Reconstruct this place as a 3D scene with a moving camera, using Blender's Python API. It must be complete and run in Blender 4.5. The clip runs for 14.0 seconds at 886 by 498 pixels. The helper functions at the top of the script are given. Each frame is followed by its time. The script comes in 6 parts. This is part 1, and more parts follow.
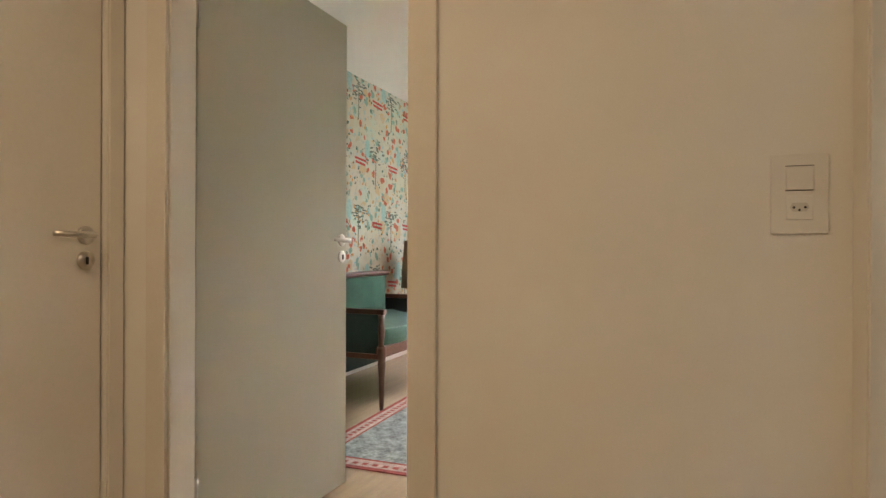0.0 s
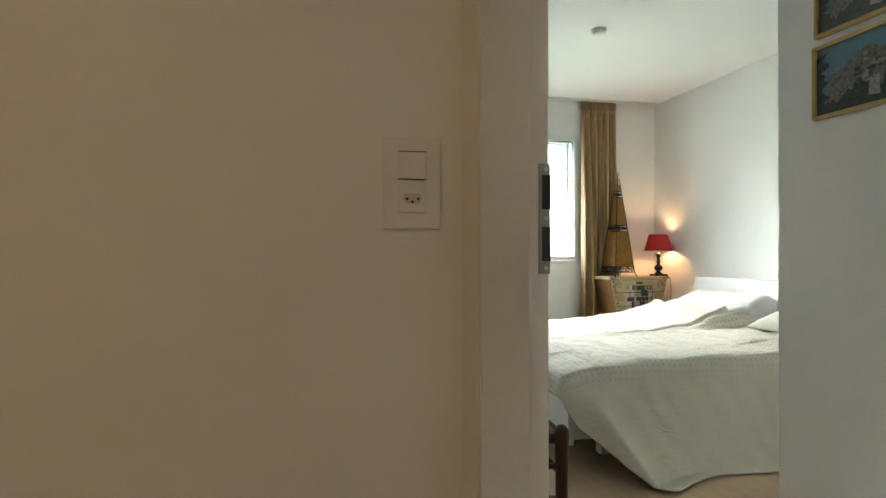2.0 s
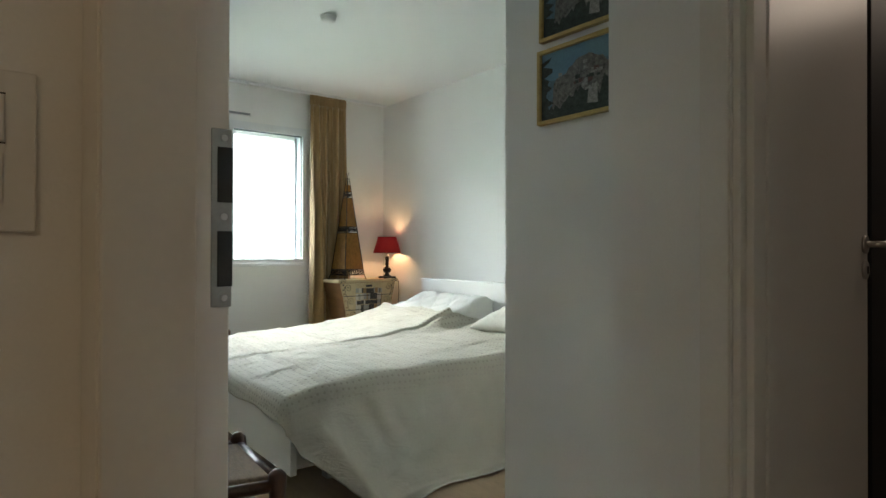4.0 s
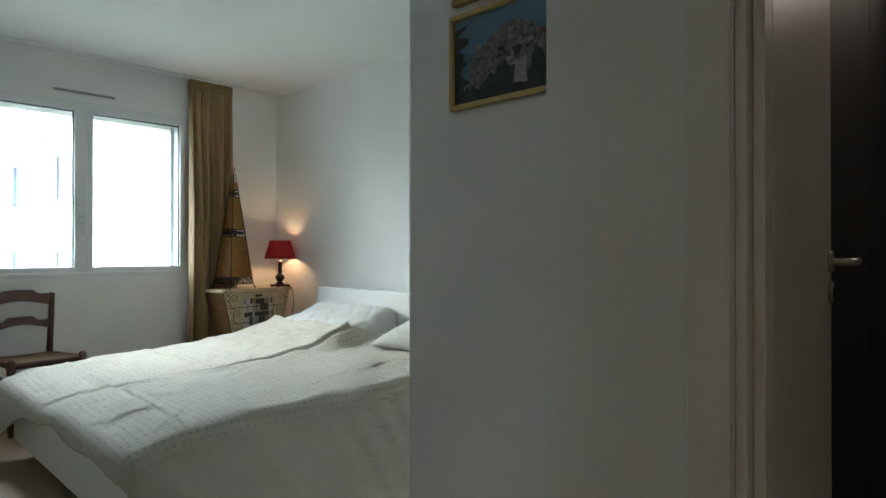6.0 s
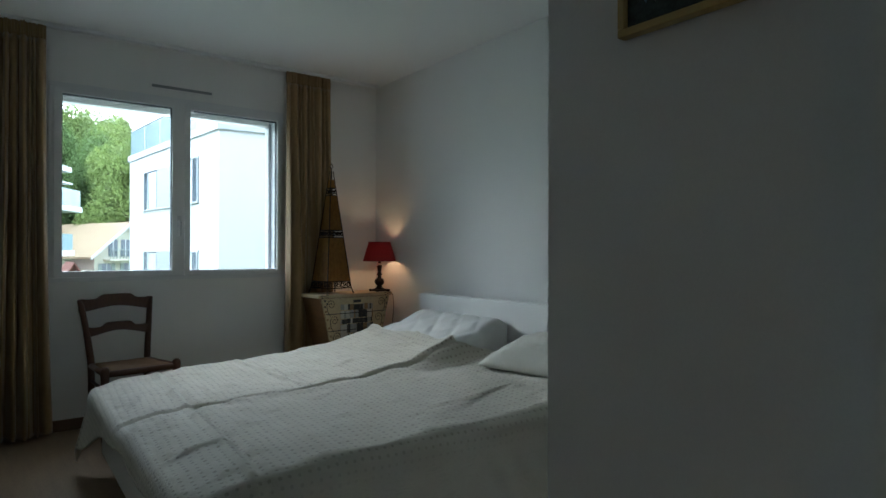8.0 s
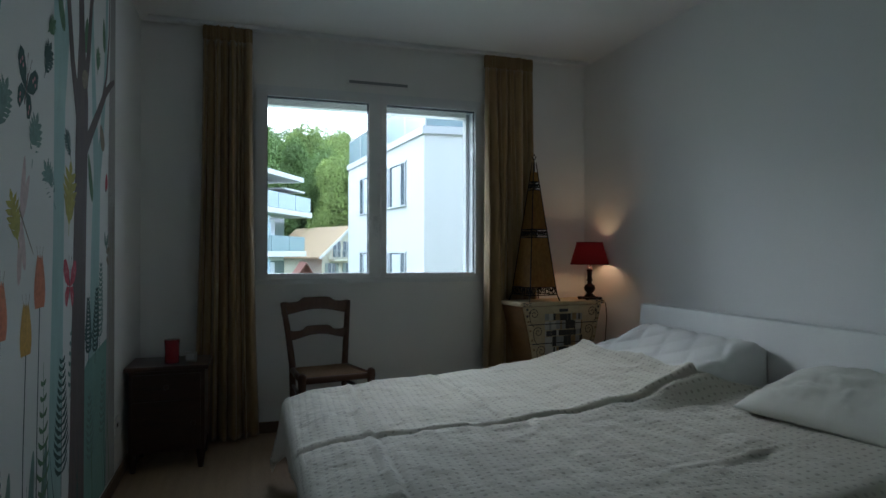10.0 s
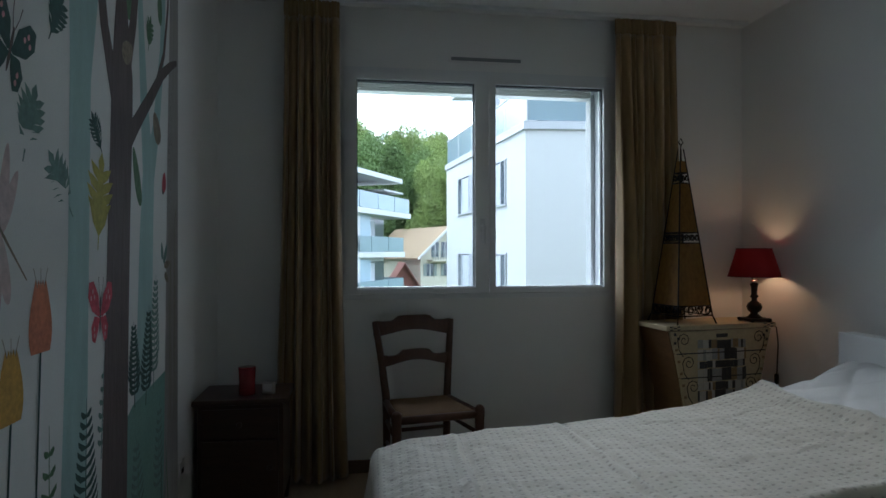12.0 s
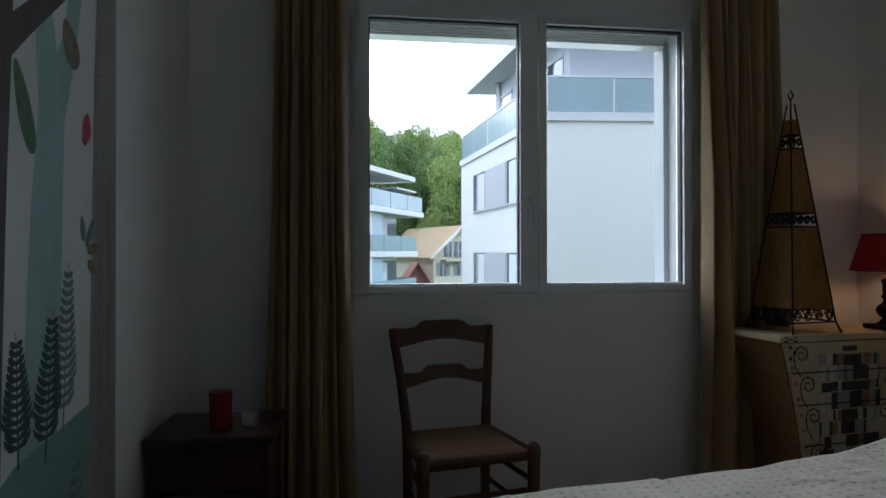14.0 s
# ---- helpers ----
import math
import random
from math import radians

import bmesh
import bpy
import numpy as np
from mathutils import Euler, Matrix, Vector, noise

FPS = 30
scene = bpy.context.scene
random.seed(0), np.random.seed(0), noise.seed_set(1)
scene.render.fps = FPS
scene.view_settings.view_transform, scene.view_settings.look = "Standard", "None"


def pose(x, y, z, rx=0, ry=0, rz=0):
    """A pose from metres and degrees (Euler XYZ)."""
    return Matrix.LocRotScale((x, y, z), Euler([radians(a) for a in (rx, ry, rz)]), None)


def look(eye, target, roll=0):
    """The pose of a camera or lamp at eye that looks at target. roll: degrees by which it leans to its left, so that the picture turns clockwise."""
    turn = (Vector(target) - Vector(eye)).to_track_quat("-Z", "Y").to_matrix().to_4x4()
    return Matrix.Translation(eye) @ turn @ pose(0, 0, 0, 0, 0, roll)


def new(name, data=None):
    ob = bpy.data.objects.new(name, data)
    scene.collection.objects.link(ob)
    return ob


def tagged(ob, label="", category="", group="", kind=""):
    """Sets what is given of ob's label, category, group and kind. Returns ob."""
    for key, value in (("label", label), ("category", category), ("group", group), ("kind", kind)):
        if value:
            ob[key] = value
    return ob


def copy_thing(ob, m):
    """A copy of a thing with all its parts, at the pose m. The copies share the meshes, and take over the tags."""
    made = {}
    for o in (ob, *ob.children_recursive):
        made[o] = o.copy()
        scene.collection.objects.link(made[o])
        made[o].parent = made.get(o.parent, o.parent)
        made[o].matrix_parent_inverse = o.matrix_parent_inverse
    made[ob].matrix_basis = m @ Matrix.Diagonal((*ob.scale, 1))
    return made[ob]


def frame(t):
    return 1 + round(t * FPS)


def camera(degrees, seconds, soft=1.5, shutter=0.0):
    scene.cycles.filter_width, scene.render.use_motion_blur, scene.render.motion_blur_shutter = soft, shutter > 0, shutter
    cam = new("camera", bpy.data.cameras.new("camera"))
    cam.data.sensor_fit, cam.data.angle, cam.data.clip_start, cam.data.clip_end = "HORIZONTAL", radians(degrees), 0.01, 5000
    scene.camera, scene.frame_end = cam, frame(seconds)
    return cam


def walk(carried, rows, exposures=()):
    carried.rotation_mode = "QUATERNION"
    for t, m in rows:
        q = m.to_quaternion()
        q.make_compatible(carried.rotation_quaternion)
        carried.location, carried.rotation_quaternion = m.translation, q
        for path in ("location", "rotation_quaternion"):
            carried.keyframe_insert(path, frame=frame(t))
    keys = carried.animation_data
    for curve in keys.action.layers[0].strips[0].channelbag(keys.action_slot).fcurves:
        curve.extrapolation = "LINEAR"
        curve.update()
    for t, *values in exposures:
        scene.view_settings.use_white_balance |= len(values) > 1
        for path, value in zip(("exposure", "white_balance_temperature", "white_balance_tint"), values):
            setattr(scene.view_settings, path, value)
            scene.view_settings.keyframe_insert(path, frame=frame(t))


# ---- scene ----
from mathutils.geometry import tessellate_polygon

cam = camera(72.6, 14.0)
PATH = [
    (0, (0.086, -0.134, 1.064), (-0.663, 1.72, 1.064), 0.2),
    (0.5, (0.066, -0.125, 1.055), (-0.348, 1.832, 1.064), 0.2),
    (1, (0.061, -0.05, 1.056), (-0.051, 1.947, 1.064), 0.1),
    (1.5, (0.076, 0.088, 1.061), (0.241, 2.082, 1.068), 0.2),
    (2, (0.12, 0.189, 1.057), (0.546, 2.143, 1.066), 0.0),
    (2.5, (0.137, 0.27, 1.076), (0.804, 2.156, 1.086), 0.0),
    (3, (0.165, 0.348, 1.091), (1.026, 2.153, 1.101), 0.1),
    (3.5, (0.223, 0.428, 1.096), (1.267, 2.135, 1.105), 0.1),
    (4, (0.294, 0.486, 1.076), (1.507, 2.076, 1.086), 0.1),
    (6.5, (0.675, 0.889, 1.13), (2.123, 2.27, 1.139), 0.0),
    (7, (0.77, 0.993, 1.119), (2.152, 2.438, 1.128), -0.0),
    (7.5, (0.845, 1.096, 1.135), (2.142, 2.619, 1.145), 0.0),
    (8, (0.903, 1.222, 1.143), (2.095, 2.828, 1.152), 0.1),
    (8.5, (0.978, 1.374, 1.139), (2.025, 3.078, 1.148), 0.1),
    (9, (1.057, 1.503, 1.145), (1.936, 3.299, 1.154), 0.1),
    (11.5, (1.186, 2.209, 1.176), (1.546, 4.176, 1.186), -0.1),
    (12, (1.218, 2.418, 1.206), (1.513, 4.396, 1.215), -0.1),
    (12.5, (1.253, 2.598, 1.183), (1.482, 4.585, 1.193), -0.1),
    (13, (1.266, 2.796, 1.188), (1.477, 4.784, 1.198), -0.1),
    (13.5, (1.253, 2.995, 1.174), (1.487, 4.981, 1.184), -0.0),
    (14, (1.223, 3.167, 1.149), (1.479, 5.151, 1.159), -0.1),
]
EXPOSURES = [(0.0, 5.5, 6650, 7), (0.5, 5.33, 6630, 7), (1.0, 5.24, 6560, 7), (1.5, 4.98, 6430, 5), (2.5, 4.52, 6280, 3), (4.0, 4.15, 6050, 2), (6.5, 3.55, 5630, 1), (7.5, 2.84, 5500, 2), (9.0, 2.2, 5420, 4), (11.5, 2.03, 5400, 7), (14.0, 1.7, 5550, 11)]
walk(cam, [(t, look(eye, target, roll)) for t, eye, target, roll in PATH], EXPOSURES)

# ---- world and light ----
world = bpy.data.worlds.new("overcast_sky")
world.use_nodes = True
scene.world = world
wn = world.node_tree.nodes
sky = wn.new("ShaderNodeTexSky")
sky.sky_type, sky.sun_disc = "NISHITA", False
sky.sun_elevation, sky.sun_rotation = radians(38), radians(-20)
sky.air_density, sky.dust_density, sky.ozone_density = 1.0, 6.0, 1.0
pale = wn.new("ShaderNodeMixRGB")
pale.inputs[0].default_value = 0.75
pale.inputs[2].default_value = (8.7, 9.0, 9.7, 1)
world.node_tree.links.new(sky.outputs[0], pale.inputs[1])
world.node_tree.links.new(pale.outputs[0], wn["Background"].inputs[0])
wn["Background"].inputs[1].default_value = 0.15


def lamp(name, kind, m, energy, color, **settings):
    data = bpy.data.lights.new(name, kind)
    data.energy, data.color = energy, color
    for key, value in settings.items():
        setattr(data, key, value)
    ob = new(name, data)
    ob.matrix_basis = m
    return ob


sun = lamp("sun", "SUN", look((-9, 30, 21), (0, 5, 0)), 0.6, (0.97, 0.98, 1.0), angle=radians(70))
window_light = lamp("window_sky_light", "AREA", look((1.93, 6.14, 1.60), (1.98, 4.6, 1.58)), 1.0, (0.88, 0.95, 1.0), shape="RECTANGLE", size=1.45, size_y=1.2)
hall_lamp = lamp("hall_ceiling_light", "AREA", look((-0.85, -0.30, 2.5), (-0.85, -0.30, 0)), 0.27, (1.0, 0.69, 0.42), size=0.5)
side_lamp = lamp("side_room_light", "AREA", look((3.3, 0.75, 2.3), (1.7, 1.05, 1.7)), 0.13, (1.0, 0.74, 0.58), size=0.35)
bulb = lamp("table_lamp_bulb", "POINT", pose(3.395, 5.44, 1.135), 0.25, (1.0, 0.62, 0.3), shadow_soft_size=0.03)


# ---- materials ----
def material(name, color, rough=0.6, metal=0.0, vary=0.12, scale=6.0, fine=120.0, bump=0.1, bump_scale=None, stretch=(1, 1, 1), **extra):
    m = bpy.data.materials.new(name)
    m.use_nodes = True
    n, l = m.node_tree.nodes, m.node_tree.links
    b = n["Principled BSDF"]
    b.inputs["Roughness"].default_value, b.inputs["Metallic"].default_value = rough, metal
    for key, value in extra.items():
        b.inputs[key.replace("_", " ")].default_value = value
    tc, mp = n.new("ShaderNodeTexCoord"), n.new("ShaderNodeMapping")
    mp.inputs["Scale"].default_value = stretch
    l.new(tc.outputs["Object"], mp.inputs["Vector"])
    big, small = n.new("ShaderNodeTexNoise"), n.new("ShaderNodeTexNoise")
    for tex, sc, det in ((big, scale, 3.0), (small, fine, 4.0)):
        tex.inputs["Scale"].default_value, tex.inputs["Detail"].default_value = sc, det
        l.new(mp.outputs[0], tex.inputs["Vector"])
    mix = n.new("ShaderNodeMath")
    mix.operation = "MULTIPLY_ADD"
    mix.inputs[1].default_value = 0.5
    l.new(big.outputs["Fac"], mix.inputs[0])
    half = n.new("ShaderNodeMath")
    half.operation, half.inputs[1].default_value = "MULTIPLY", 0.5
    l.new(small.outputs["Fac"], half.inputs[0])
    l.new(half.outputs[0], mix.inputs[2])
    ramp = n.new("ShaderNodeValToRGB")
    ramp.color_ramp.elements[0].position, ramp.color_ramp.elements[1].position = 0.3, 0.7
    ramp.color_ramp.elements[0].color = (*[c * (1 - vary) for c in color], 1)
    ramp.color_ramp.elements[1].color = (*[min(1, c * (1 + vary)) for c in color], 1)
    l.new(mix.outputs[0], ramp.inputs["Fac"])
    l.new(ramp.outputs[0], b.inputs["Base Color"])
    if bump:
        bp = n.new("ShaderNodeBump")
        bp.inputs["Strength"].default_value, bp.inputs["Distance"].default_value = bump, 0.004
        l.new(small.outputs["Fac"], bp.inputs["Height"])
        l.new(bp.outputs[0], b.inputs["Normal"])
    return m


def glass_material(name, tint=(0.96, 0.98, 0.97), rough=0.0):
    m = bpy.data.materials.new(name)
    m.use_nodes = True
    n, l = m.node_tree.nodes, m.node_tree.links
    n.remove(n["Principled BSDF"])
    clear, gloss, mix, fres = n.new("ShaderNodeBsdfTransparent"), n.new("ShaderNodeBsdfGlossy"), n.new("ShaderNodeMixShader"), n.new("ShaderNodeFresnel")
    clear.inputs[0].default_value = (*tint, 1)
    gloss.inputs["Roughness"].default_value = rough
    fres.inputs["IOR"].default_value = 1.45
    l.new(fres.outputs[0], mix.inputs[0])
    l.new(clear.outputs[0], mix.inputs[1])
    l.new(gloss.outputs[0], mix.inputs[2])
    l.new(mix.outputs[0], n["Material Output"].inputs[0])
    return m


WALL = material("white_wall_paint", (0.83, 0.825, 0.80), 0.75, vary=0.03, scale=1.2, fine=220, bump=0.06)
CEIL = material("white_ceiling_paint", (0.82, 0.82, 0.80), 0.85, vary=0.02, scale=1.0, fine=200, bump=0.04)
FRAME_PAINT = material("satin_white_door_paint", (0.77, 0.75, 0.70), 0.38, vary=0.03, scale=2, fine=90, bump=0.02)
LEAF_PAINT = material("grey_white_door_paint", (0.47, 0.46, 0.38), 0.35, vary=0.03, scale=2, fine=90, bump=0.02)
FLOOR = material("pale_oak_floor", (0.42, 0.30, 0.19), 0.45, vary=0.18, scale=3, fine=30, bump=0.05, stretch=(9, 0.9, 1))
BASE = material("oak_skirting", (0.16, 0.10, 0.06), 0.5, vary=0.15, scale=4, fine=60, stretch=(1, 1, 6))
PLASTIC = material("white_plastic", (0.78, 0.77, 0.74), 0.3, vary=0.02, scale=10, bump=0.0)
DARK_SLOT = material("dark_slot", (0.02, 0.02, 0.02), 0.7, vary=0.2, bump=0.0)
STEEL = material("brushed_steel", (0.62, 0.60, 0.57), 0.28, 1.0, vary=0.06, scale=20, fine=200, bump=0.03)
STRIKE = material("dull_zinc_plate", (0.36, 0.35, 0.33), 0.45, 0.8, vary=0.1, scale=20, fine=200)
LEDGE = material("pale_metal_coping", (0.38, 0.39, 0.41), 0.5, vary=0.05, scale=2, bump=0.0)
UPVC = material("white_window_frame", (0.76, 0.77, 0.77), 0.3, vary=0.02, scale=3, bump=0.01)
GUIDE = material("grey_coated_metal", (0.27, 0.28, 0.29), 0.55, vary=0.05, scale=6, bump=0.0)
HANDLE = material("silver_satin_handle", (0.66, 0.67, 0.68), 0.3, 0.15, vary=0.04, scale=20, bump=0.0)
SEAL = material("black_rubber_seal", (0.02, 0.022, 0.025), 0.6, vary=0.1, bump=0.0)
GLASS = glass_material("window_glass")
CURTAIN = material("ochre_curtain_cloth", (0.31, 0.205, 0.088), 0.8, vary=0.14, scale=5, fine=260, bump=0.08, Sheen_Weight=0.3)
CHAIR_WOOD = material("dark_walnut_wood", (0.085, 0.034, 0.016), 0.4, vary=0.3, scale=8, fine=50, stretch=(6, 6, 1), bump=0.08)
RUSH = material("woven_rush", (0.20, 0.115, 0.05), 0.75, vary=0.3, scale=30, fine=160, bump=0.5, stretch=(1, 5, 1))
BED_WHITE = material("white_lacquered_board", (0.80, 0.80, 0.78), 0.4, vary=0.02, scale=3, bump=0.01)
MATTRESS = material("white_mattress_ticking", (0.68, 0.68, 0.66), 0.85, vary=0.04, scale=14, fine=240, bump=0.3)
PILLOW = material("white_pillow_linen", (0.62, 0.61, 0.55), 0.85, vary=0.05, scale=10, fine=300, bump=0.3)
MAHOGANY = material("dark_mahogany", (0.045, 0.020, 0.012), 0.3, vary=0.3, scale=8, fine=40, stretch=(1, 1, 6))
BLACK_METAL = material("black_wrought_iron", (0.015, 0.014, 0.013), 0.5, 0.6, vary=0.3, scale=40)


# ---- building helpers ----
def box(bm, x0, x1, y0, y1, z0, z1, bevel=0.0, m=None):
    made = bmesh.ops.create_cube(bm, size=1.0)["verts"]
    for v in made:
        v.co = Vector((x0 + (v.co.x + 0.5) * (x1 - x0), y0 + (v.co.y + 0.5) * (y1 - y0), z0 + (v.co.z + 0.5) * (z1 - z0)))
    if bevel:
        edges = list({e for v in made for e in v.link_edges})
        made = bmesh.ops.bevel(bm, geom=edges, offset=bevel, segments=2, affect="EDGES", profile=0.6)["verts"]
    if m is not None:
        bmesh.ops.transform(bm, matrix=m, verts=list(set(made)))
    return bm


def boxes(*rows, bevel=0.0):
    bm = bmesh.new()
    for r in rows:
        box(bm, *r, bevel=bevel)
    return bm


def lathe(profile, segments=32, m=None, sx=1.0, sy=1.0):
    """A turned shape: rows of radius and height, from below up."""
    bm = bmesh.new()
    rings = []
    for r, z in profile:
        rings.append([bm.verts.new((sx * r * math.cos(2 * math.pi * k / segments), sy * r * math.sin(2 * math.pi * k / segments), z)) for k in range(segments)])
    for a, b in zip(rings, rings[1:]):
        for k in range(segments):
            bm.faces.new((a[k], a[(k + 1) % segments], b[(k + 1) % segments], b[k]))
    if profile[0][0] > 0:
        bm.faces.new(rings[0][::-1])
    if profile[-1][0] > 0:
        bm.faces.new(rings[-1])
    if m is not None:
        bm.transform(m)
    return bm


def tube(bm, points, radius, sides=8):
    """A round bar through the points; radius may be one number or one for each point."""
    pts = [Vector(p) for p in points]
    radii = radius if isinstance(radius, (list, tuple)) else [radius] * len(pts)
    rings, ref = [], Vector((0.31, 0.17, 0.93))
    for i, p in enumerate(pts):
        way = (pts[min(i + 1, len(pts) - 1)] - pts[max(i - 1, 0)]).normalized()
        side = way.cross(ref)
        side = side.normalized() if side.length > 1e-4 else Vector((1, 0, 0))
        up = side.cross(way)
        rings.append([bm.verts.new(p + radii[i] * (side * math.cos(2 * math.pi * k / sides) + up * math.sin(2 * math.pi * k / sides))) for k in range(sides)])
    for a, b in zip(rings, rings[1:]):
        for k in range(sides):
            bm.faces.new((a[k], a[(k + 1) % sides], b[(k + 1) % sides], b[k]))
    bm.faces.new(rings[0][::-1])
    bm.faces.new(rings[-1])
    return bm


def prism(bm, outline, depth, m=None):
    """A flat outline in x and z, pushed out along y by depth."""
    front = [bm.verts.new((x, 0, z)) for x, z in outline]
    back = [bm.verts.new((x, depth, z)) for x, z in outline]
    bm.faces.new(front)
    bm.faces.new(back[::-1])
    for k in range(len(front)):
        j = (k + 1) % len(front)
        bm.faces.new((front[k], back[k], back[j], front[j]))
    if m is not None:
        bmesh.ops.transform(bm, matrix=m, verts=front + back)
    return bm


def part(name, bm, mat, parent=None, label="", smooth=False, m=None):
    bmesh.ops.recalc_face_normals(bm, faces=bm.faces)
    me = bpy.data.meshes.new(name)
    bm.to_mesh(me)
    bm.free()
    if smooth:
        me.polygons.foreach_set("use_smooth", [True] * len(me.polygons))
    me.materials.append(mat)
    ob = new(name, me)
    if m is not None:
        ob.matrix_basis = m
    if parent is not None:
        ob.parent = parent
    return tagged(ob, label) if label else ob


def thing(name, label, category, m=None, group="", kind=""):
    ob = new(name)
    ob.empty_display_size = 0.1
    if m is not None:
        ob.matrix_basis = m
    return tagged(ob, label, category, group, kind)


def structure(name, bm, mat, label, category, smooth=False):
    return tagged(part(name, bm, mat, smooth=smooth), label, category, kind="structure")


H = 2.55
# ---- the large structure ----
floor_bm = boxes((-2.7, 3.75, -1.45, 6.05, -0.12, 0.0))
floor = structure("floor", floor_bm, FLOOR, "pale oak floor running through hall and rooms", "floor")
ceiling = structure("ceiling", boxes((-2.7, 3.75, -1.45, 6.05, H, H + 0.15)), CEIL, "smooth white painted ceiling", "ceiling")

# hall wall with the living room doorway
structure("wall_hall_north", boxes((-2.7, -1.33, 1.20, 1.300, 0, H), (-0.529, 0.394, 1.20, 1.40, 0, H), (-1.33, -0.529, 1.20, 1.40, 2.04, H)), WALL,
          "white painted hall wall beside the open living room door", "wall")
structure("wall_hall_west", boxes((-1.65, -1.5, -1.45, 0.30, 0, H), (-1.65, -1.5, 1.145, 1.20, 0, H), (-1.65, -1.5, 0.30, 1.145, 2.04, H), (-1.76, -1.655, 0.1, 1.195, 0, H)), WALL, "white painted end wall of the hall with a closed door", "wall")
structure("wall_hall_south", boxes((-1.5, 0.394, -1.45, -1.30, 0, H)), WALL, "white painted hall wall", "wall")
# west wall of the bedroom with its doorway
structure("wall_bedroom_west", boxes((0.394, 0.508, 1.40, 5.75, 0, H)), WALL, "white painted bedroom wall carrying the forest mural", "wall")
structure("wall_entry_west", boxes((0.394, 0.482, 1.10, 1.40, 0, H), (0.394, 0.482, -1.45, 0.22, 0, H), (0.394, 0.482, 0.22, 1.10, 2.04, H)), WALL, "white painted wall round the bedroom doorway", "wall")
structure("wall_bedroom_east", boxes((3.54, 3.75, 1.815, 5.75, 0, H)), WALL, "white painted wall behind the bed head", "wall")
structure("wall_bedroom_south", boxes((1.685, 3.54, 1.815, 1.965, 0, H)), WALL, "white painted bedroom wall beside the bed", "wall")
structure("wall_recess", boxes((1.685, 1.80, 1.321, 1.815, 0, H), (1.417, 1.685, 1.221, 1.321, 0, H)), WALL, "white wall recess with two framed photographs", "wall")
structure("wall_side_room", boxes((1.417, 1.52, 1.06, 1.221, 0, H), (1.417, 1.52, 0.10, 0.21, 0, H), (1.417, 1.52, 0.21, 1.06, 2.04, H), (1.52, 3.75, 1.321, 1.42, 0, H), (3.60, 3.75, -1.0, 1.321, 0, H), (1.417, 3.6, -1.15, -1.0, 0, H), (1.417, 1.52, -1.0, 0.10, 0, H)), WALL,
          "white wall with the doorway of a dark side room", "wall")
structure("wall_entry_south", boxes((0.50, 1.417, -0.05, 0.10, 0, H)), WALL, "plain white wall of the bedroom entry", "wall")
# window wall
WX0, WX1, WZ0, WZ1 = 1.169, 2.698, 0.945, 2.219
structure("wall_north", boxes((0.394, WX0, 5.75, 6.05, 0, H), (WX1, 3.75, 5.75, 6.05, 0, H), (WX0, WX1, 5.75, 6.05, 0, WZ0), (WX0, WX1, 5.75, 6.05, WZ1, H)), WALL,
          "white painted window wall of the bedroom", "wall")
# living room shell; its window opening is unseen, assumed and sized for the daylight
structure("wall_living_west", boxes((-2.7, -2.55, 1.301, 6.05, 0, H)), WALL, "living room wall behind the wallpaper", "wall")
structure("wall_living_north", boxes((-2.55, -1.3, 5.90, 6.05, 0, H), (-0.6, 0.394, 5.90, 6.05, 0, H), (-1.3, -0.6, 5.90, 6.05, 0, 0.9), (-1.3, -0.6, 5.90, 6.05, 2.0, H)), WALL, "white living room wall with an assumed opening for daylight", "wall")

# skirtings
structure("baseboard", boxes((0.508, 3.54, 5.738, 5.75, 0, 0.07), (0.508, 0.520, 1.40, 5.738, 0, 0.07), (3.528, 3.54, 1.965, 5.738, 0, 0.07), (1.673, 1.685, 1.321, 1.965, 0, 0.07), bevel=0.002), BASE, "dark stained oak skirting along the bedroom walls", "baseboard")


# ---- doors ----
def lever(parent, m, flip=1):
    """A lever handle with a round rose, and a key rose below it, on a leaf whose face lies in x and z and looks along -y."""
    bm = lathe([(0.026, 0), (0.027, 0.006), (0.024, 0.009)], 28)
    bm.transform(pose(0, 0, 0, 90))
    part("rose", bm, STEEL, parent, "brushed steel rose", True, m)
    bm = bmesh.new()
    tube(bm, [(0, 0, 0), (0, -0.042, 0), (flip * 0.012, -0.052, 0), (flip * 0.06, -0.053, 0.001), (flip * 0.125, -0.048, 0.002)], [0.009, 0.009, 0.0095, 0.009, 0.008], 14)
    part("lever_handle", bm, STEEL, parent, "brushed steel lever handle", True, m)
    bm = lathe([(0.026, 0), (0.027, 0.006), (0.024, 0.009)], 28)
    bm.transform(pose(0, 0, -0.072, 90))
    key = part("key_rose", bm, STEEL, parent, "brushed steel key rose", True, m)
    part("keyhole", boxes((-0.004, 0.004, -0.012, -0.0085, -0.084, -0.062), bevel=0.001), DARK_SLOT, parent, "dark keyhole slot", m=m)
    return key


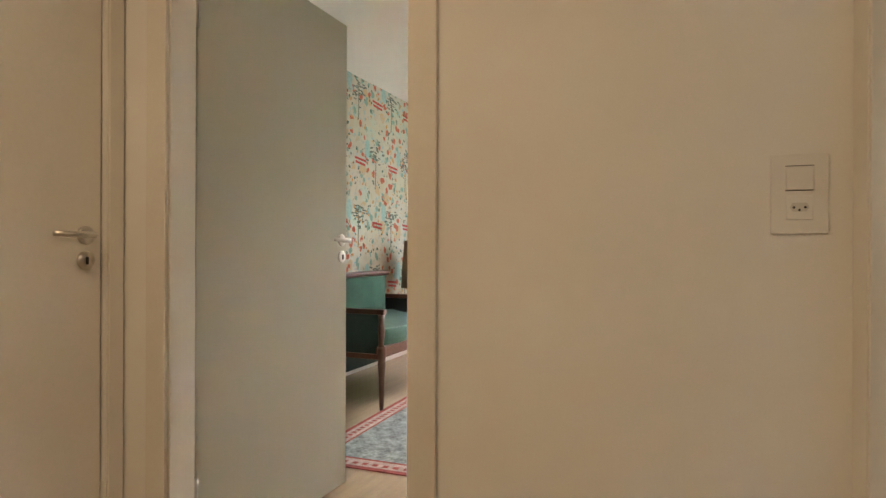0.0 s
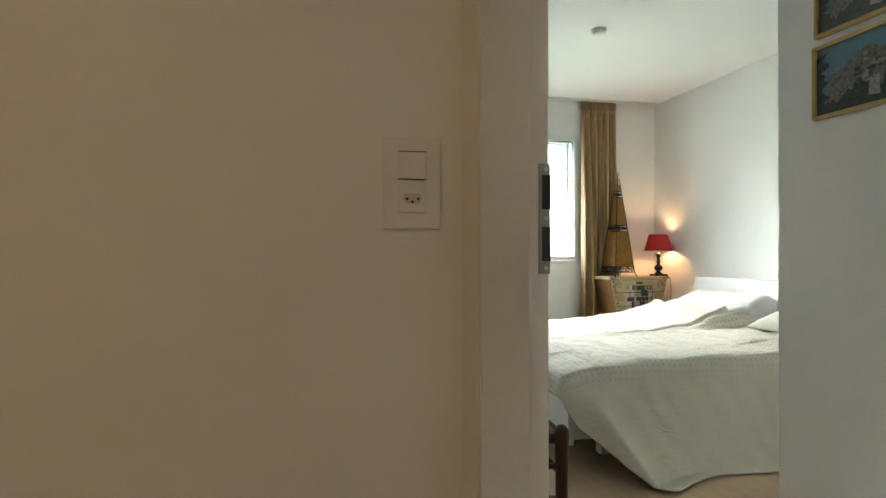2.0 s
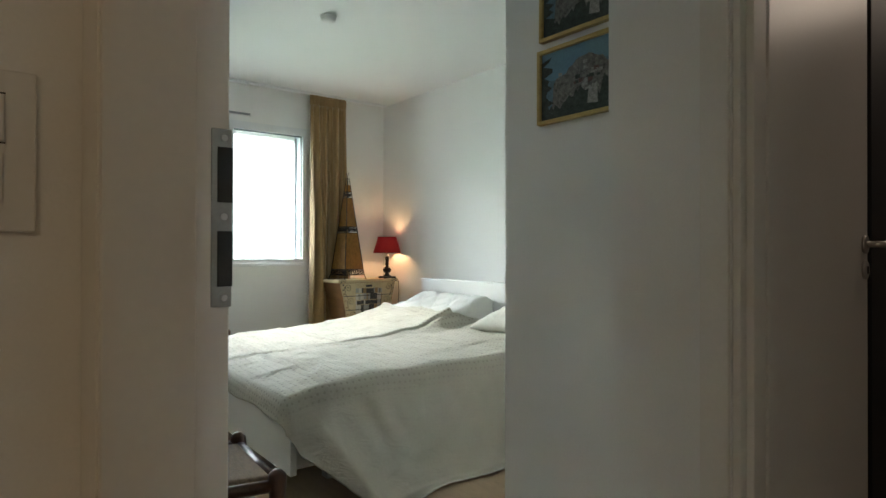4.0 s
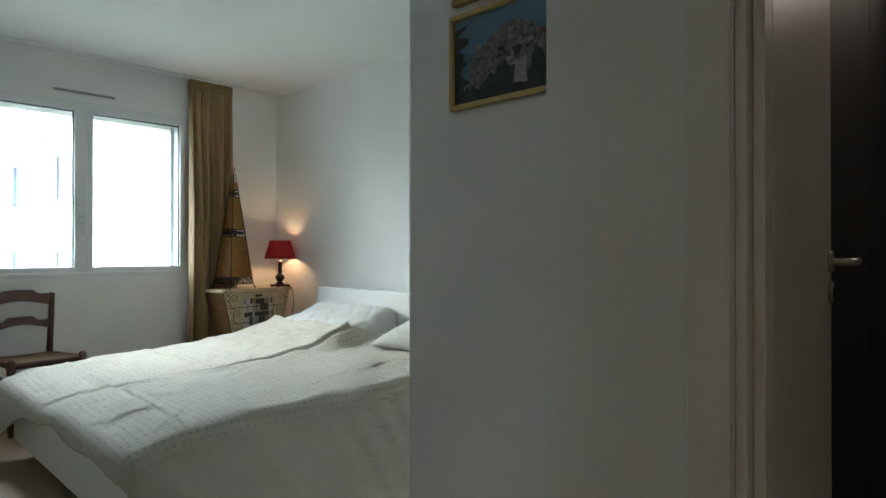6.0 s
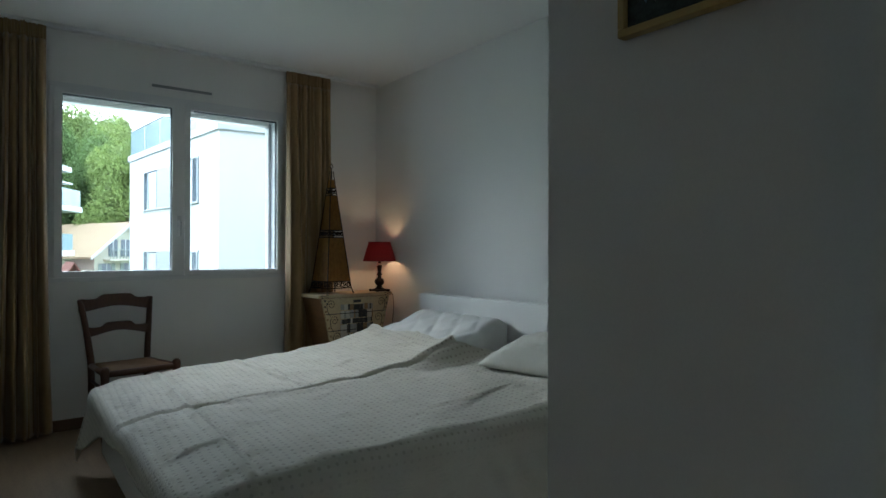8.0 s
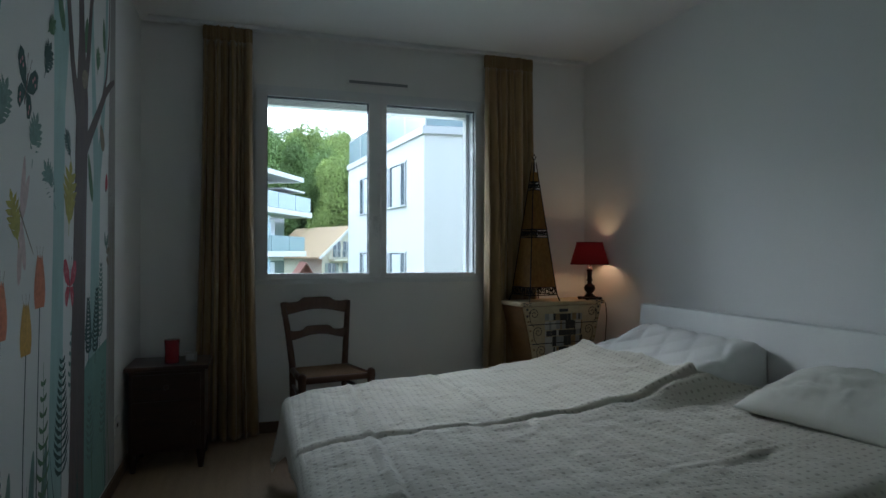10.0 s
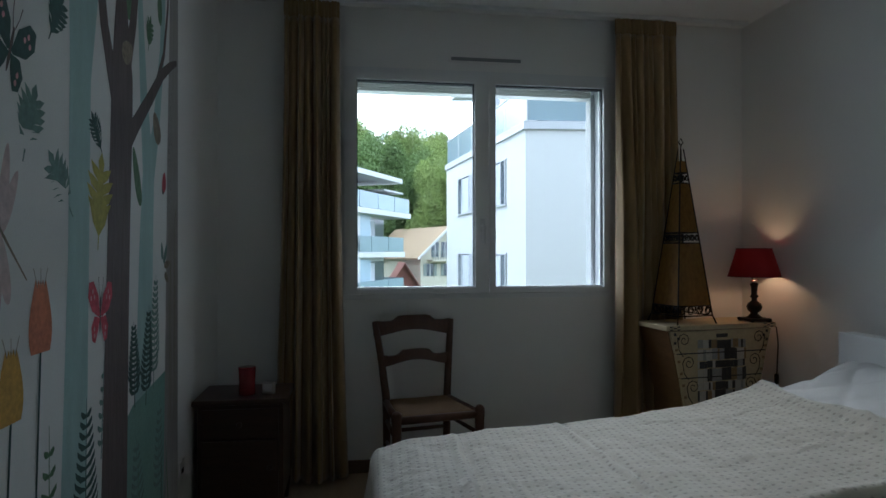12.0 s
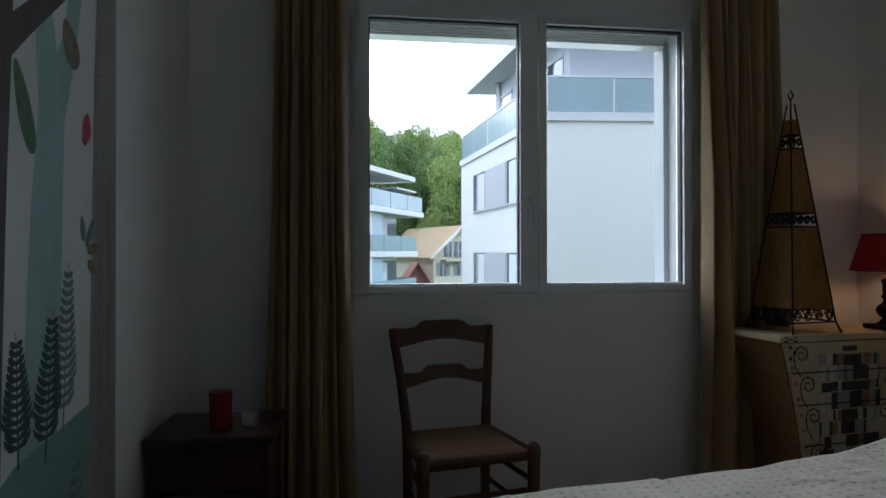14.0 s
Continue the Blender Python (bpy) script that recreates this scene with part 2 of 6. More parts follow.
def casing(parent, x0, x1, top, y_face, width=0.062, thick=0.014, sides=(1, 1)):
    """Flat trim round an opening in a wall that looks along -y, with a shadow bead along its inner edge."""
    if sides[0]:
        part("trim", boxes((x0 - width, x0 + 0.012, y_face - thick, y_face - 0.001, 0, top + width), bevel=0.003), FRAME_PAINT, parent)
    if sides[1]:
        part("trim", boxes((x1 - 0.012, x1 + width, y_face - thick, y_face - 0.001, 0, top + width), bevel=0.003), FRAME_PAINT, parent)
    part("trim", boxes((x0 + 0.013, x1 - 0.013, y_face - thick, y_face - 0.001, top - 0.012, top + width), bevel=0.003), FRAME_PAINT, parent)


# living room door, standing open at a right angle
door_1 = thing("door_1", "grey-white living room door standing wide open", "door", kind="structure")
casing(door_1, -1.33, -0.529, 2.04, 1.20)
part("lining", boxes((-1.329, -1.312, 1.201, 1.298, 0, 2.039), bevel=0.002), FRAME_PAINT, door_1)
part("lining", boxes((-0.547, -0.530, 1.201, 1.40, 0, 2.039), bevel=0.002), FRAME_PAINT, door_1)
part("lining", boxes((-1.311, -0.548, 1.201, 1.40, 2.022, 2.039), bevel=0.002), FRAME_PAINT, door_1)
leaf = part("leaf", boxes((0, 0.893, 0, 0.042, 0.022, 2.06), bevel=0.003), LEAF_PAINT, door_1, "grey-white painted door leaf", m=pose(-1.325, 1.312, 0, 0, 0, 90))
lever(leaf, pose(0.848, 0, 1.10), -1)
for z in (0.25, 1.75):
    bm = bmesh.new()
    tube(bm, [(-0.005, -0.006, z), (-0.005, -0.006, z + 0.10)], 0.009, 12)
    part("hinge", bm, STEEL, leaf, "steel barrel hinge", True)

# closed door in the hall's end wall
door_2 = thing("door_2", "closed cream-white hall door with steel lever handle", "door", kind="structure")
hall_door = pose(-1.5, 0.30, 0, 0, 0, 90)
leaf = part("leaf", boxes((0.006, 0.839, 0.018, 0.058, 0.008, 2.03), bevel=0.004), FRAME_PAINT, door_2, m=hall_door)
lever(leaf, pose(0.788, 0.018, 1.10), -1)
part("trim", boxes((0.845, 0.892, -0.012, -0.001, 0, 2.09), bevel=0.003), FRAME_PAINT, door_2, m=hall_door)
part("trim", boxes((-0.055, -0.001, -0.012, -0.001, 0, 2.09), bevel=0.003), FRAME_PAINT, door_2, m=hall_door)
part("trim", boxes((0.0, 0.844, -0.012, -0.001, 2.03, 2.09), bevel=0.003), FRAME_PAINT, door_2, m=hall_door)

# lining of the bedroom doorway, with the strike plate of its lock
door_3 = thing("door_3", "white bedroom door frame with a zinc strike plate", "door frame", kind="structure")
part("jamb", boxes((0.376, 0.487, 1.086, 1.0995, 0, 2.039), bevel=0.002), FRAME_PAINT, door_3)
part("jamb", boxes((0.376, 0.487, 0.2205, 0.234, 0, 2.039), bevel=0.002), FRAME_PAINT, door_3)
part("head", boxes((0.376, 0.487, 0.235, 1.085, 2.026, 2.039), bevel=0.002), FRAME_PAINT, door_3)
part("trim", boxes((0.374, 0.393, 1.1005, 1.199, 0, 2.10), bevel=0.002), FRAME_PAINT, door_3)
part("trim", boxes((0.374, 0.393, 0.16, 0.2195, 0, 2.10), bevel=0.002), FRAME_PAINT, door_3)
part("bead", boxes((0.455, 0.4575, 1.0845, 1.0865, 0, 2.026)), FRAME_PAINT, door_3)
strike = part("strike_plate", boxes((0.469, 0.4885, 1.0835, 1.087, 1.022, 1.196), bevel=0.001), STRIKE, door_3, "dull zinc strike plate")
for z0, z1 in ((1.124, 1.178), (1.042, 1.096)):
    part("latch_hole", boxes((0.4745, 0.489, 1.0825, 1.0845, z0, z1), bevel=0.0005), DARK_SLOT, strike, "dark latch hole")
for z in (1.187, 1.110, 1.031):
    bm = lathe([(0.0035, 0), (0.003, 0.0012)], 12, pose(0.481, 1.0833, z, 90))
    part("screw", bm, STEEL, strike, "countersunk steel screw")

# side room door, standing open into the dark
door_4 = thing("door_4", "white side room door standing open into darkness", "door", kind="structure")
side = pose(1.417, 1.06, 0, 0, 0, -90)
part("trim", boxes((-0.058, -0.001, -0.012, -0.001, 0, 2.10), bevel=0.003), FRAME_PAINT, door_4, m=side)
part("trim", boxes((0.851, 0.91, -0.012, -0.001, 0, 2.10), bevel=0.003), FRAME_PAINT, door_4, m=side)
part("trim", boxes((0.0, 0.85, -0.012, -0.001, 2.04, 2.10), bevel=0.003), FRAME_PAINT, door_4, m=side)
part("lining", boxes((0.001, 0.016, 0.001, 0.103, 0, 2.039), bevel=0.002), FRAME_PAINT, door_4, m=side)
part("stop", boxes((0.017, 0.032, 0.02, 0.055, 0, 2.03), bevel=0.002), FRAME_PAINT, door_4, m=side)
leaf = part("leaf", boxes((0, 0.80, 0, 0.042, 0.008, 2.03), bevel=0.003), FRAME_PAINT, door_4, m=pose(1.535, 1.045, 0, 0, 0, 6))
lever(leaf, pose(0.755, 0, 1.10), 1)
# Black shape added for the dark past the door leaf; no wardrobe is known
SIDE_DARK = material("side_room_dark", (0.008, 0.008, 0.009), 0.6, vary=0.2, scale=5, fine=60, stretch=(1, 1, 5))
wardrobe = thing("wardrobe", "black wardrobe shape added for the dark of the side room", "wardrobe", pose(2.41, 1.145, 0))
part("body", boxes((0, 1.15, 0.02, 0.17, 0.06, 2.30), bevel=0.004), SIDE_DARK, wardrobe)
part("plinth", boxes((0.02, 1.13, 0.035, 0.165, 0.0, 0.059)), SIDE_DARK, wardrobe)
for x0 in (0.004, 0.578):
    part("door", boxes((x0, x0 + 0.568, 0.0, 0.0185, 0.08, 2.28), bevel=0.003), SIDE_DARK, wardrobe)

# ---- hall fittings ----
plate = thing("light_switch_socket", "white wall plate with rocker switch and three-pin socket", "wall socket", pose(0.286, 1.20, 1.172))
part("frame_plate", boxes((-0.049, 0.049, -0.006, -0.0005, -0.077, 0.077), bevel=0.002), PLASTIC, plate)
part("rocker", boxes((-0.0235, 0.0235, -0.010, -0.0062, 0.008, 0.053), bevel=0.0015), PLASTIC, plate)
for z in (0.0535, 0.0062):
    part("rocker_gap", boxes((-0.0245, 0.0245, -0.0068, -0.0061, z, z + 0.0013)), DARK_SLOT, plate, "thin shadow gap")
socket = part("socket_insert", boxes((-0.0225, 0.0225, -0.0085, -0.0062, -0.049, -0.004), bevel=0.001), PLASTIC, plate)
# Shade of the socket well put into a darker, slightly raised hexagon
bm = bmesh.new()
prism(bm, [(-0.0165, -0.026), (-0.011, -0.034), (0.011, -0.034), (0.0165, -0.026), (0.012, -0.017), (-0.012, -0.017)], 0.0012, pose(0, -0.0096, 0))
part("socket_face", bm, material("socket_well_shade", (0.62, 0.60, 0.56), 0.4, vary=0.03, bump=0), socket, "thin raised hexagon, toned darker for the socket well's shade")
for x, z in ((-0.0095, -0.026), (0.0095, -0.026), (0.0, -0.031)):
    part("pin_hole", lathe([(0.0024, 0), (0.0022, 0.0008)], 12, pose(x, -0.0097, z, 90)), DARK_SLOT, socket, "round pin hole")

# ---- bedroom window ----
window_1 = thing("window_1", "white double casement window, closed", "window", kind="structure")
FY0, FY1 = 5.735, 5.815
for r in ((WX0, WX1, FY0, FY1, WZ0, WZ0 + 0.028), (WX0, WX1, FY0, FY1, WZ1 - 0.030, WZ1), (WX0, WX0 + 0.03, FY0, FY1, WZ0 + 0.0285, WZ1 - 0.0305), (WX1 - 0.022, WX1, FY0, FY1, WZ0 + 0.0285, WZ1 - 0.0305)):
    part("window_frame", boxes(r, bevel=0.003), UPVC, window_1)


def sash(x0, x1, gx0, gx1, gz0, gz1):
    z0, z1, y0, y1 = WZ0 + 0.030, WZ1 - 0.032, 5.722, 5.795
    body = boxes((x0, x1, y0, y1, z0, gz0), (x0, x1, y0, y1, gz1, z1), (x0, gx0, y0, y1, gz0, gz1), (gx1, x1, y0, y1, gz0, gz1))
    s = part("sash", body, UPVC, window_1)
    part("seal", boxes((gx0, gx1, 5.745, 5.775, gz1 - 0.007, gz1 - 0.0005), (gx0, gx0 + 0.005, 5.745, 5.775, gz0 + 0.0005, gz1 - 0.0075), (gx1 - 0.005, gx1, 5.745, 5.775, gz0 + 0.0005, gz1 - 0.0075)), SEAL, s, "black rubber glazing seal")
    part("glazing_bead", boxes((gx0, gx1, 5.742, 5.775, gz0 + 0.0005, gz0 + 0.009), bevel=0.002), UPVC, s)
    pane = part("pane", boxes((gx0, gx1, 5.765, 5.769, gz0, gz1)), GLASS, s, "clear window pane")
    pane.visible_shadow = False
    return s


left_sash = sash(1.195, 1.9715, 1.238, 1.893, 1.004, 2.150)
sash(1.9755, 2.678, 2.011, 2.650, 1.002, 2.148)
grip = bmesh.new()
tube(grip, [(0, 0, 0), (0, -0.035, 0), (0, -0.042, -0.008), (0, -0.040, -0.10)], [0.009, 0.009, 0.009, 0.008], 12)
box(grip, -0.014, 0.014, -0.010, 0.0, -0.038, 0.038, 0.004)
part("window_handle", grip, HANDLE, left_sash, "silver window handle", m=pose(1.934, 5.722, 1.352))
part("window_sill", boxes((WX0, WX1, 5.82, 6.12, 0.93, 0.975), bevel=0.004), UPVC, window_1)
part("reveal", boxes((WX1 - 0.03, WX1 - 0.001, 5.83, 6.04, 0.976, WZ1 - 0.02), bevel=0.004), GUIDE, window_1)
part("shutter_guide", boxes((WX1 - 0.055, WX1 - 0.031, 5.90, 5.95, 0.976, WZ1 - 0.06), bevel=0.003), GUIDE, window_1, "grey metal blind guide rail")
part("shutter_guide", boxes((WX0 + 0.001, WX0 + 0.03, 5.90, 5.95, 0.976, WZ1 - 0.06), bevel=0.003), GUIDE, window_1, "grey metal blind guide rail")
bm = bmesh.new()
for k in range(6):
    box(bm, WX0 + 0.03, WX1 - 0.056, 5.885, 5.965, 2.128 + 0.011 * k, 2.135 + 0.011 * k, 0.002)
part("raised_blind", bm, STEEL, window_1, "raised stack of grey blind slats")
structure("curtain_rail", boxes((0.56, 3.5, 5.63, 5.66, H - 0.022, H - 0.001), bevel=0.003), UPVC, "slim white ceiling curtain rail", "curtain rail")
vent = thing("wall_vent", "long slim grey ventilation slot above the window", "vent", pose(1.96, 5.75, 2.285))
part("cover", boxes((-0.215, 0.215, -0.018, -0.001, -0.017, 0.017), bevel=0.006), WALL, vent)
part("slot", boxes((-0.20, 0.20, -0.0195, -0.0185, -0.011, 0.008)), GUIDE, vent, "grey vent slot")
detector = thing("smoke_detector", "round white smoke detector on the ceiling", "smoke detector", pose(2.005, 3.917, H))
part("base", lathe([(0.05, -0.012), (0.052, -0.001)], 32), PLASTIC, detector, smooth=True)
part("cover", lathe([(0.0, -0.040), (0.025, -0.039), (0.040, -0.034), (0.046, -0.022), (0.046, -0.013)], 32), PLASTIC, detector, smooth=True)
outlet = thing("wall_socket", "small white socket low on the mural wall", "wall socket", pose(0.508, 5.06, 0.30, 0, 0, 90))
part("cover", boxes((-0.04, 0.04, -0.008, -0.0005, -0.04, 0.04), bevel=0.003), PLASTIC, outlet)
part("socket_hole", boxes((-0.016, 0.016, -0.0095, -0.0083, -0.010, 0.010), bevel=0.0005), DARK_SLOT, outlet)


# ---- curtains ----
def curtain(x0, x1, folds, spread, seed, top_in=0.0):
    rng = random.Random(seed)
    base = thing("curtain", "ochre gold floor-length curtain with pleated heading, drawn aside", "curtain", pose((x0 + x1) / 2, 5.645, 0), "curtains at the bedroom window")
    n, rows = folds * 14, 60
    width = x1 - x0
    size = [rng.uniform(0.5, 1.6) for _ in range(folds)]
    edge = [sum(size[:k]) / sum(size) for k in range(folds + 1)]
    amp = [rng.uniform(0.55, 1.25) * (0.6 + 0.4 * q) for q in size]
    drift = [rng.uniform(-1, 1) for _ in range(folds)]

    def grid(z_low, z_high, count, head):
        bm = bmesh.new()
        rows_made = []
        for r in range(count + 1):
            z = z_low + (z_high - z_low) * r / count
            f = 1 - z / H
            row = []
            for k in range(n + 1):
                i, q = min(k // 14, folds - 1), (k - 14 * min(k // 14, folds - 1)) / 14
                u = edge[i] + (edge[i + 1] - edge[i]) * q
                tuck = math.sin(math.pi * q) ** 0.7
                deep = (0.020 if head else 0.030 + 0.060 * min(1, f * 2.2)) * amp[i]
                y = 0.015 - deep * tuck * (1 + 0.25 * math.sin(4 * f + 5 * drift[i]))
                y += 0.012 * f * math.sin(7 * u + 4 * f + seed) + 0.004 * noise.noise(Vector((u * 20, z * 3, seed)))
                if head:
                    y += 0.010 * math.sin(2 * math.pi * q * 3) * (1 - abs(2 * r / count - 1) * 0.6)
                s = width * (1 - top_in * (1 - f)) * (1 + spread * f * f)
                lean = drift[i] * 0.5 * (edge[i + 1] - edge[i]) * tuck * min(1, f * 1.5) + 0.02 * math.sin(2.2 * f + seed) * f
                x = (u - 0.5 + lean) * s
                row.append(bm.verts.new((x, y, z)))
            rows_made.append(row)
        for a, b in zip(rows_made, rows_made[1:]):
            for k in range(n):
                bm.faces.new((a[k], a[k + 1], b[k + 1], b[k]))
        return bm

    for name, args in (("cloth", (0.02, 2.44, rows, False)), ("heading", (2.435, 2.535, 8, True))):
        ob = part(name, grid(*args), CURTAIN, base, smooth=True)
        thick = ob.modifiers.new("thickness", "SOLIDIFY")
        thick.thickness = 0.004
    return base


curtain(0.862, 1.150, 8, 0.36, 3)
curtain(2.695, 3.065, 9, 0.14, 8)


# ---- bed ----
def lerp_table(rows, x):
    for (a, va), (b, vb) in zip(rows, rows[1:]):
        if x <= b:
            t = max(0.0, (x - a) / (b - a))
            t = t * t * (3 - 2 * t) * 0.4 + t * 0.6
            return va + (vb - va) * t
    return rows[-1][1]


FAR_TOP = [(1.30, 0.440), (1.45, 0.476), (1.85, 0.500), (2.30, 0.522), (2.60, 0.557), (2.85, 0.612), (3.00, 0.662), (3.35, 0.770)]
NEAR_TOP = [(1.30, 0.465), (1.45, 0.50), (1.80, 0.522), (2.40, 0.53), (2.80, 0.545), (3.05, 0.58), (3.35, 0.595)]
BY0, BY1, BX0 = 2.93, 4.77, 1.325


def soft_step(t):
    t = min(1.0, max(0.0, t))
    return t * t * (3 - 2 * t)


def bed_top(x, y):
    t = min(1, max(0, (y - 3.70) / 0.20))
    t = t * t * (3 - 2 * t)
    z = lerp_table(NEAR_TOP, x) * (1 - t) + lerp_table(FAR_TOP, x) * t
    # the fold that follows the gap between the mattresses, tight under its lip
    seam = 3.83 + 0.12 * math.exp(-((x - 1.35) / 0.45) ** 2) + 0.03 * math.sin(2.6 * x) + 0.012 * math.sin(8.5 * x + 0.6) + 0.006 * math.sin(21 * x) - 0.03 * soft_step((x - 2.6) / 0.4)
    grow = 0.5 + 0.5 * soft_step((x - 1.45) / 0.4)
    d = y - seam
    z -= 0.008
    z -= 0.017 * grow * math.exp(-(d / 0.018) ** 2)
    z += 0.011 * grow * math.exp(-((d - 0.035) / 0.028) ** 2) + 0.010 * grow * math.exp(-((d + 0.06) / 0.05) ** 2)
    # the gathered peak beside the raised head end
    z += 0.045 * math.exp(-((x - 2.86) / 0.13) ** 2 - ((y - 3.83) / 0.07) ** 2)
    return z


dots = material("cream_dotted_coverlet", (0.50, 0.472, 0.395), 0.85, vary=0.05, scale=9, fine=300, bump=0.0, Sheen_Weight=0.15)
n, l = dots.node_tree.nodes, dots.node_tree.links
uvn, mapn, vor, rampn = n.new("ShaderNodeUVMap"), n.new("ShaderNodeMapping"), n.new("ShaderNodeTexVoronoi"), n.new("ShaderNodeValToRGB")
uvn.uv_map = "cloth"
mapn.inputs["Scale"].default_value = (34, 34, 1)
mapn.inputs["Rotation"].default_value = (0, 0, radians(3))
vor.inputs["Scale"].default_value, vor.inputs["Randomness"].default_value = 1.0, 0.14
rampn.color_ramp.elements[0].position, rampn.color_ramp.elements[1].position = 0.15, 0.25
l.new(uvn.outputs[0], mapn.inputs[0])
l.new(mapn.outputs[0], vor.inputs["Vector"])
l.new(vor.outputs["Distance"], rampn.inputs[0])
mixn = n.new("ShaderNodeMixRGB")
mixn.blend_type = "MULTIPLY"
# Dots painted weaker on the hanging near side, for how light falls there
cut, softened = n.new("ShaderNodeSeparateXYZ"), n.new("ShaderNodeMapRange")
softened.interpolation_type = "SMOOTHSTEP"
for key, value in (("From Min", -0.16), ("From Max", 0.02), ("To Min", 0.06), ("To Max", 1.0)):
    softened.inputs[key].default_value = value
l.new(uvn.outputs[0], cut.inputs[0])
l.new(cut.outputs[1], softened.inputs["Value"])
l.new(softened.outputs[0], mixn.inputs[0])
shade = n.new("ShaderNodeMapRange")
shade.inputs["To Min"].default_value, shade.inputs["To Max"].default_value = 0.68, 1.0
l.new(rampn.outputs[0], shade.inputs["Value"])
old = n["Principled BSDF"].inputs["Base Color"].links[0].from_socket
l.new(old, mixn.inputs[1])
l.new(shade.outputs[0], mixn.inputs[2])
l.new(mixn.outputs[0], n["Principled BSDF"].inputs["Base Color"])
weave, bumpn, addn = n.new("ShaderNodeTexNoise"), n.new("ShaderNodeBump"), n.new("ShaderNodeMath")
weave.inputs["Scale"].default_value = 420
addn.operation = "MULTIPLY_ADD"
addn.inputs[1].default_value = 0.25
l.new(weave.outputs["Fac"], addn.inputs[0])
l.new(rampn.outputs[0], addn.inputs[2])
bumpn.inputs["Distance"].default_value = 0.002
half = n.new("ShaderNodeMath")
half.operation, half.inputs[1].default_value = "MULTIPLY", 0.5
l.new(softened.outputs[0], half.inputs[0])
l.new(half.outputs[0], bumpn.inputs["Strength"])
l.new(addn.outputs[0], bumpn.inputs["Height"])
l.new(bumpn.outputs[0], n["Principled BSDF"].inputs["Normal"])
# fine crumples of washed cotton
crumple, crumple_map, crumple_bump = n.new("ShaderNodeTexNoise"), n.new("ShaderNodeMapping"), n.new("ShaderNodeBump")
crumple_map.inputs["Scale"].default_value = (7, 15, 1)
crumple.inputs["Scale"].default_value, crumple.inputs["Detail"].default_value = 1.0, 7.0
crumple.inputs["Roughness"].default_value, crumple.inputs["Distortion"].default_value = 0.62, 1.1
crumple_bump.inputs["Strength"].default_value, crumple_bump.inputs["Distance"].default_value = 0.42, 0.020
l.new(uvn.outputs[0], crumple_map.inputs[0])
l.new(crumple_map.outputs[0], crumple.inputs["Vector"])
l.new(crumple.outputs["Fac"], crumple_bump.inputs["Height"])
l.new(crumple_bump.outputs[0], bumpn.inputs["Normal"])


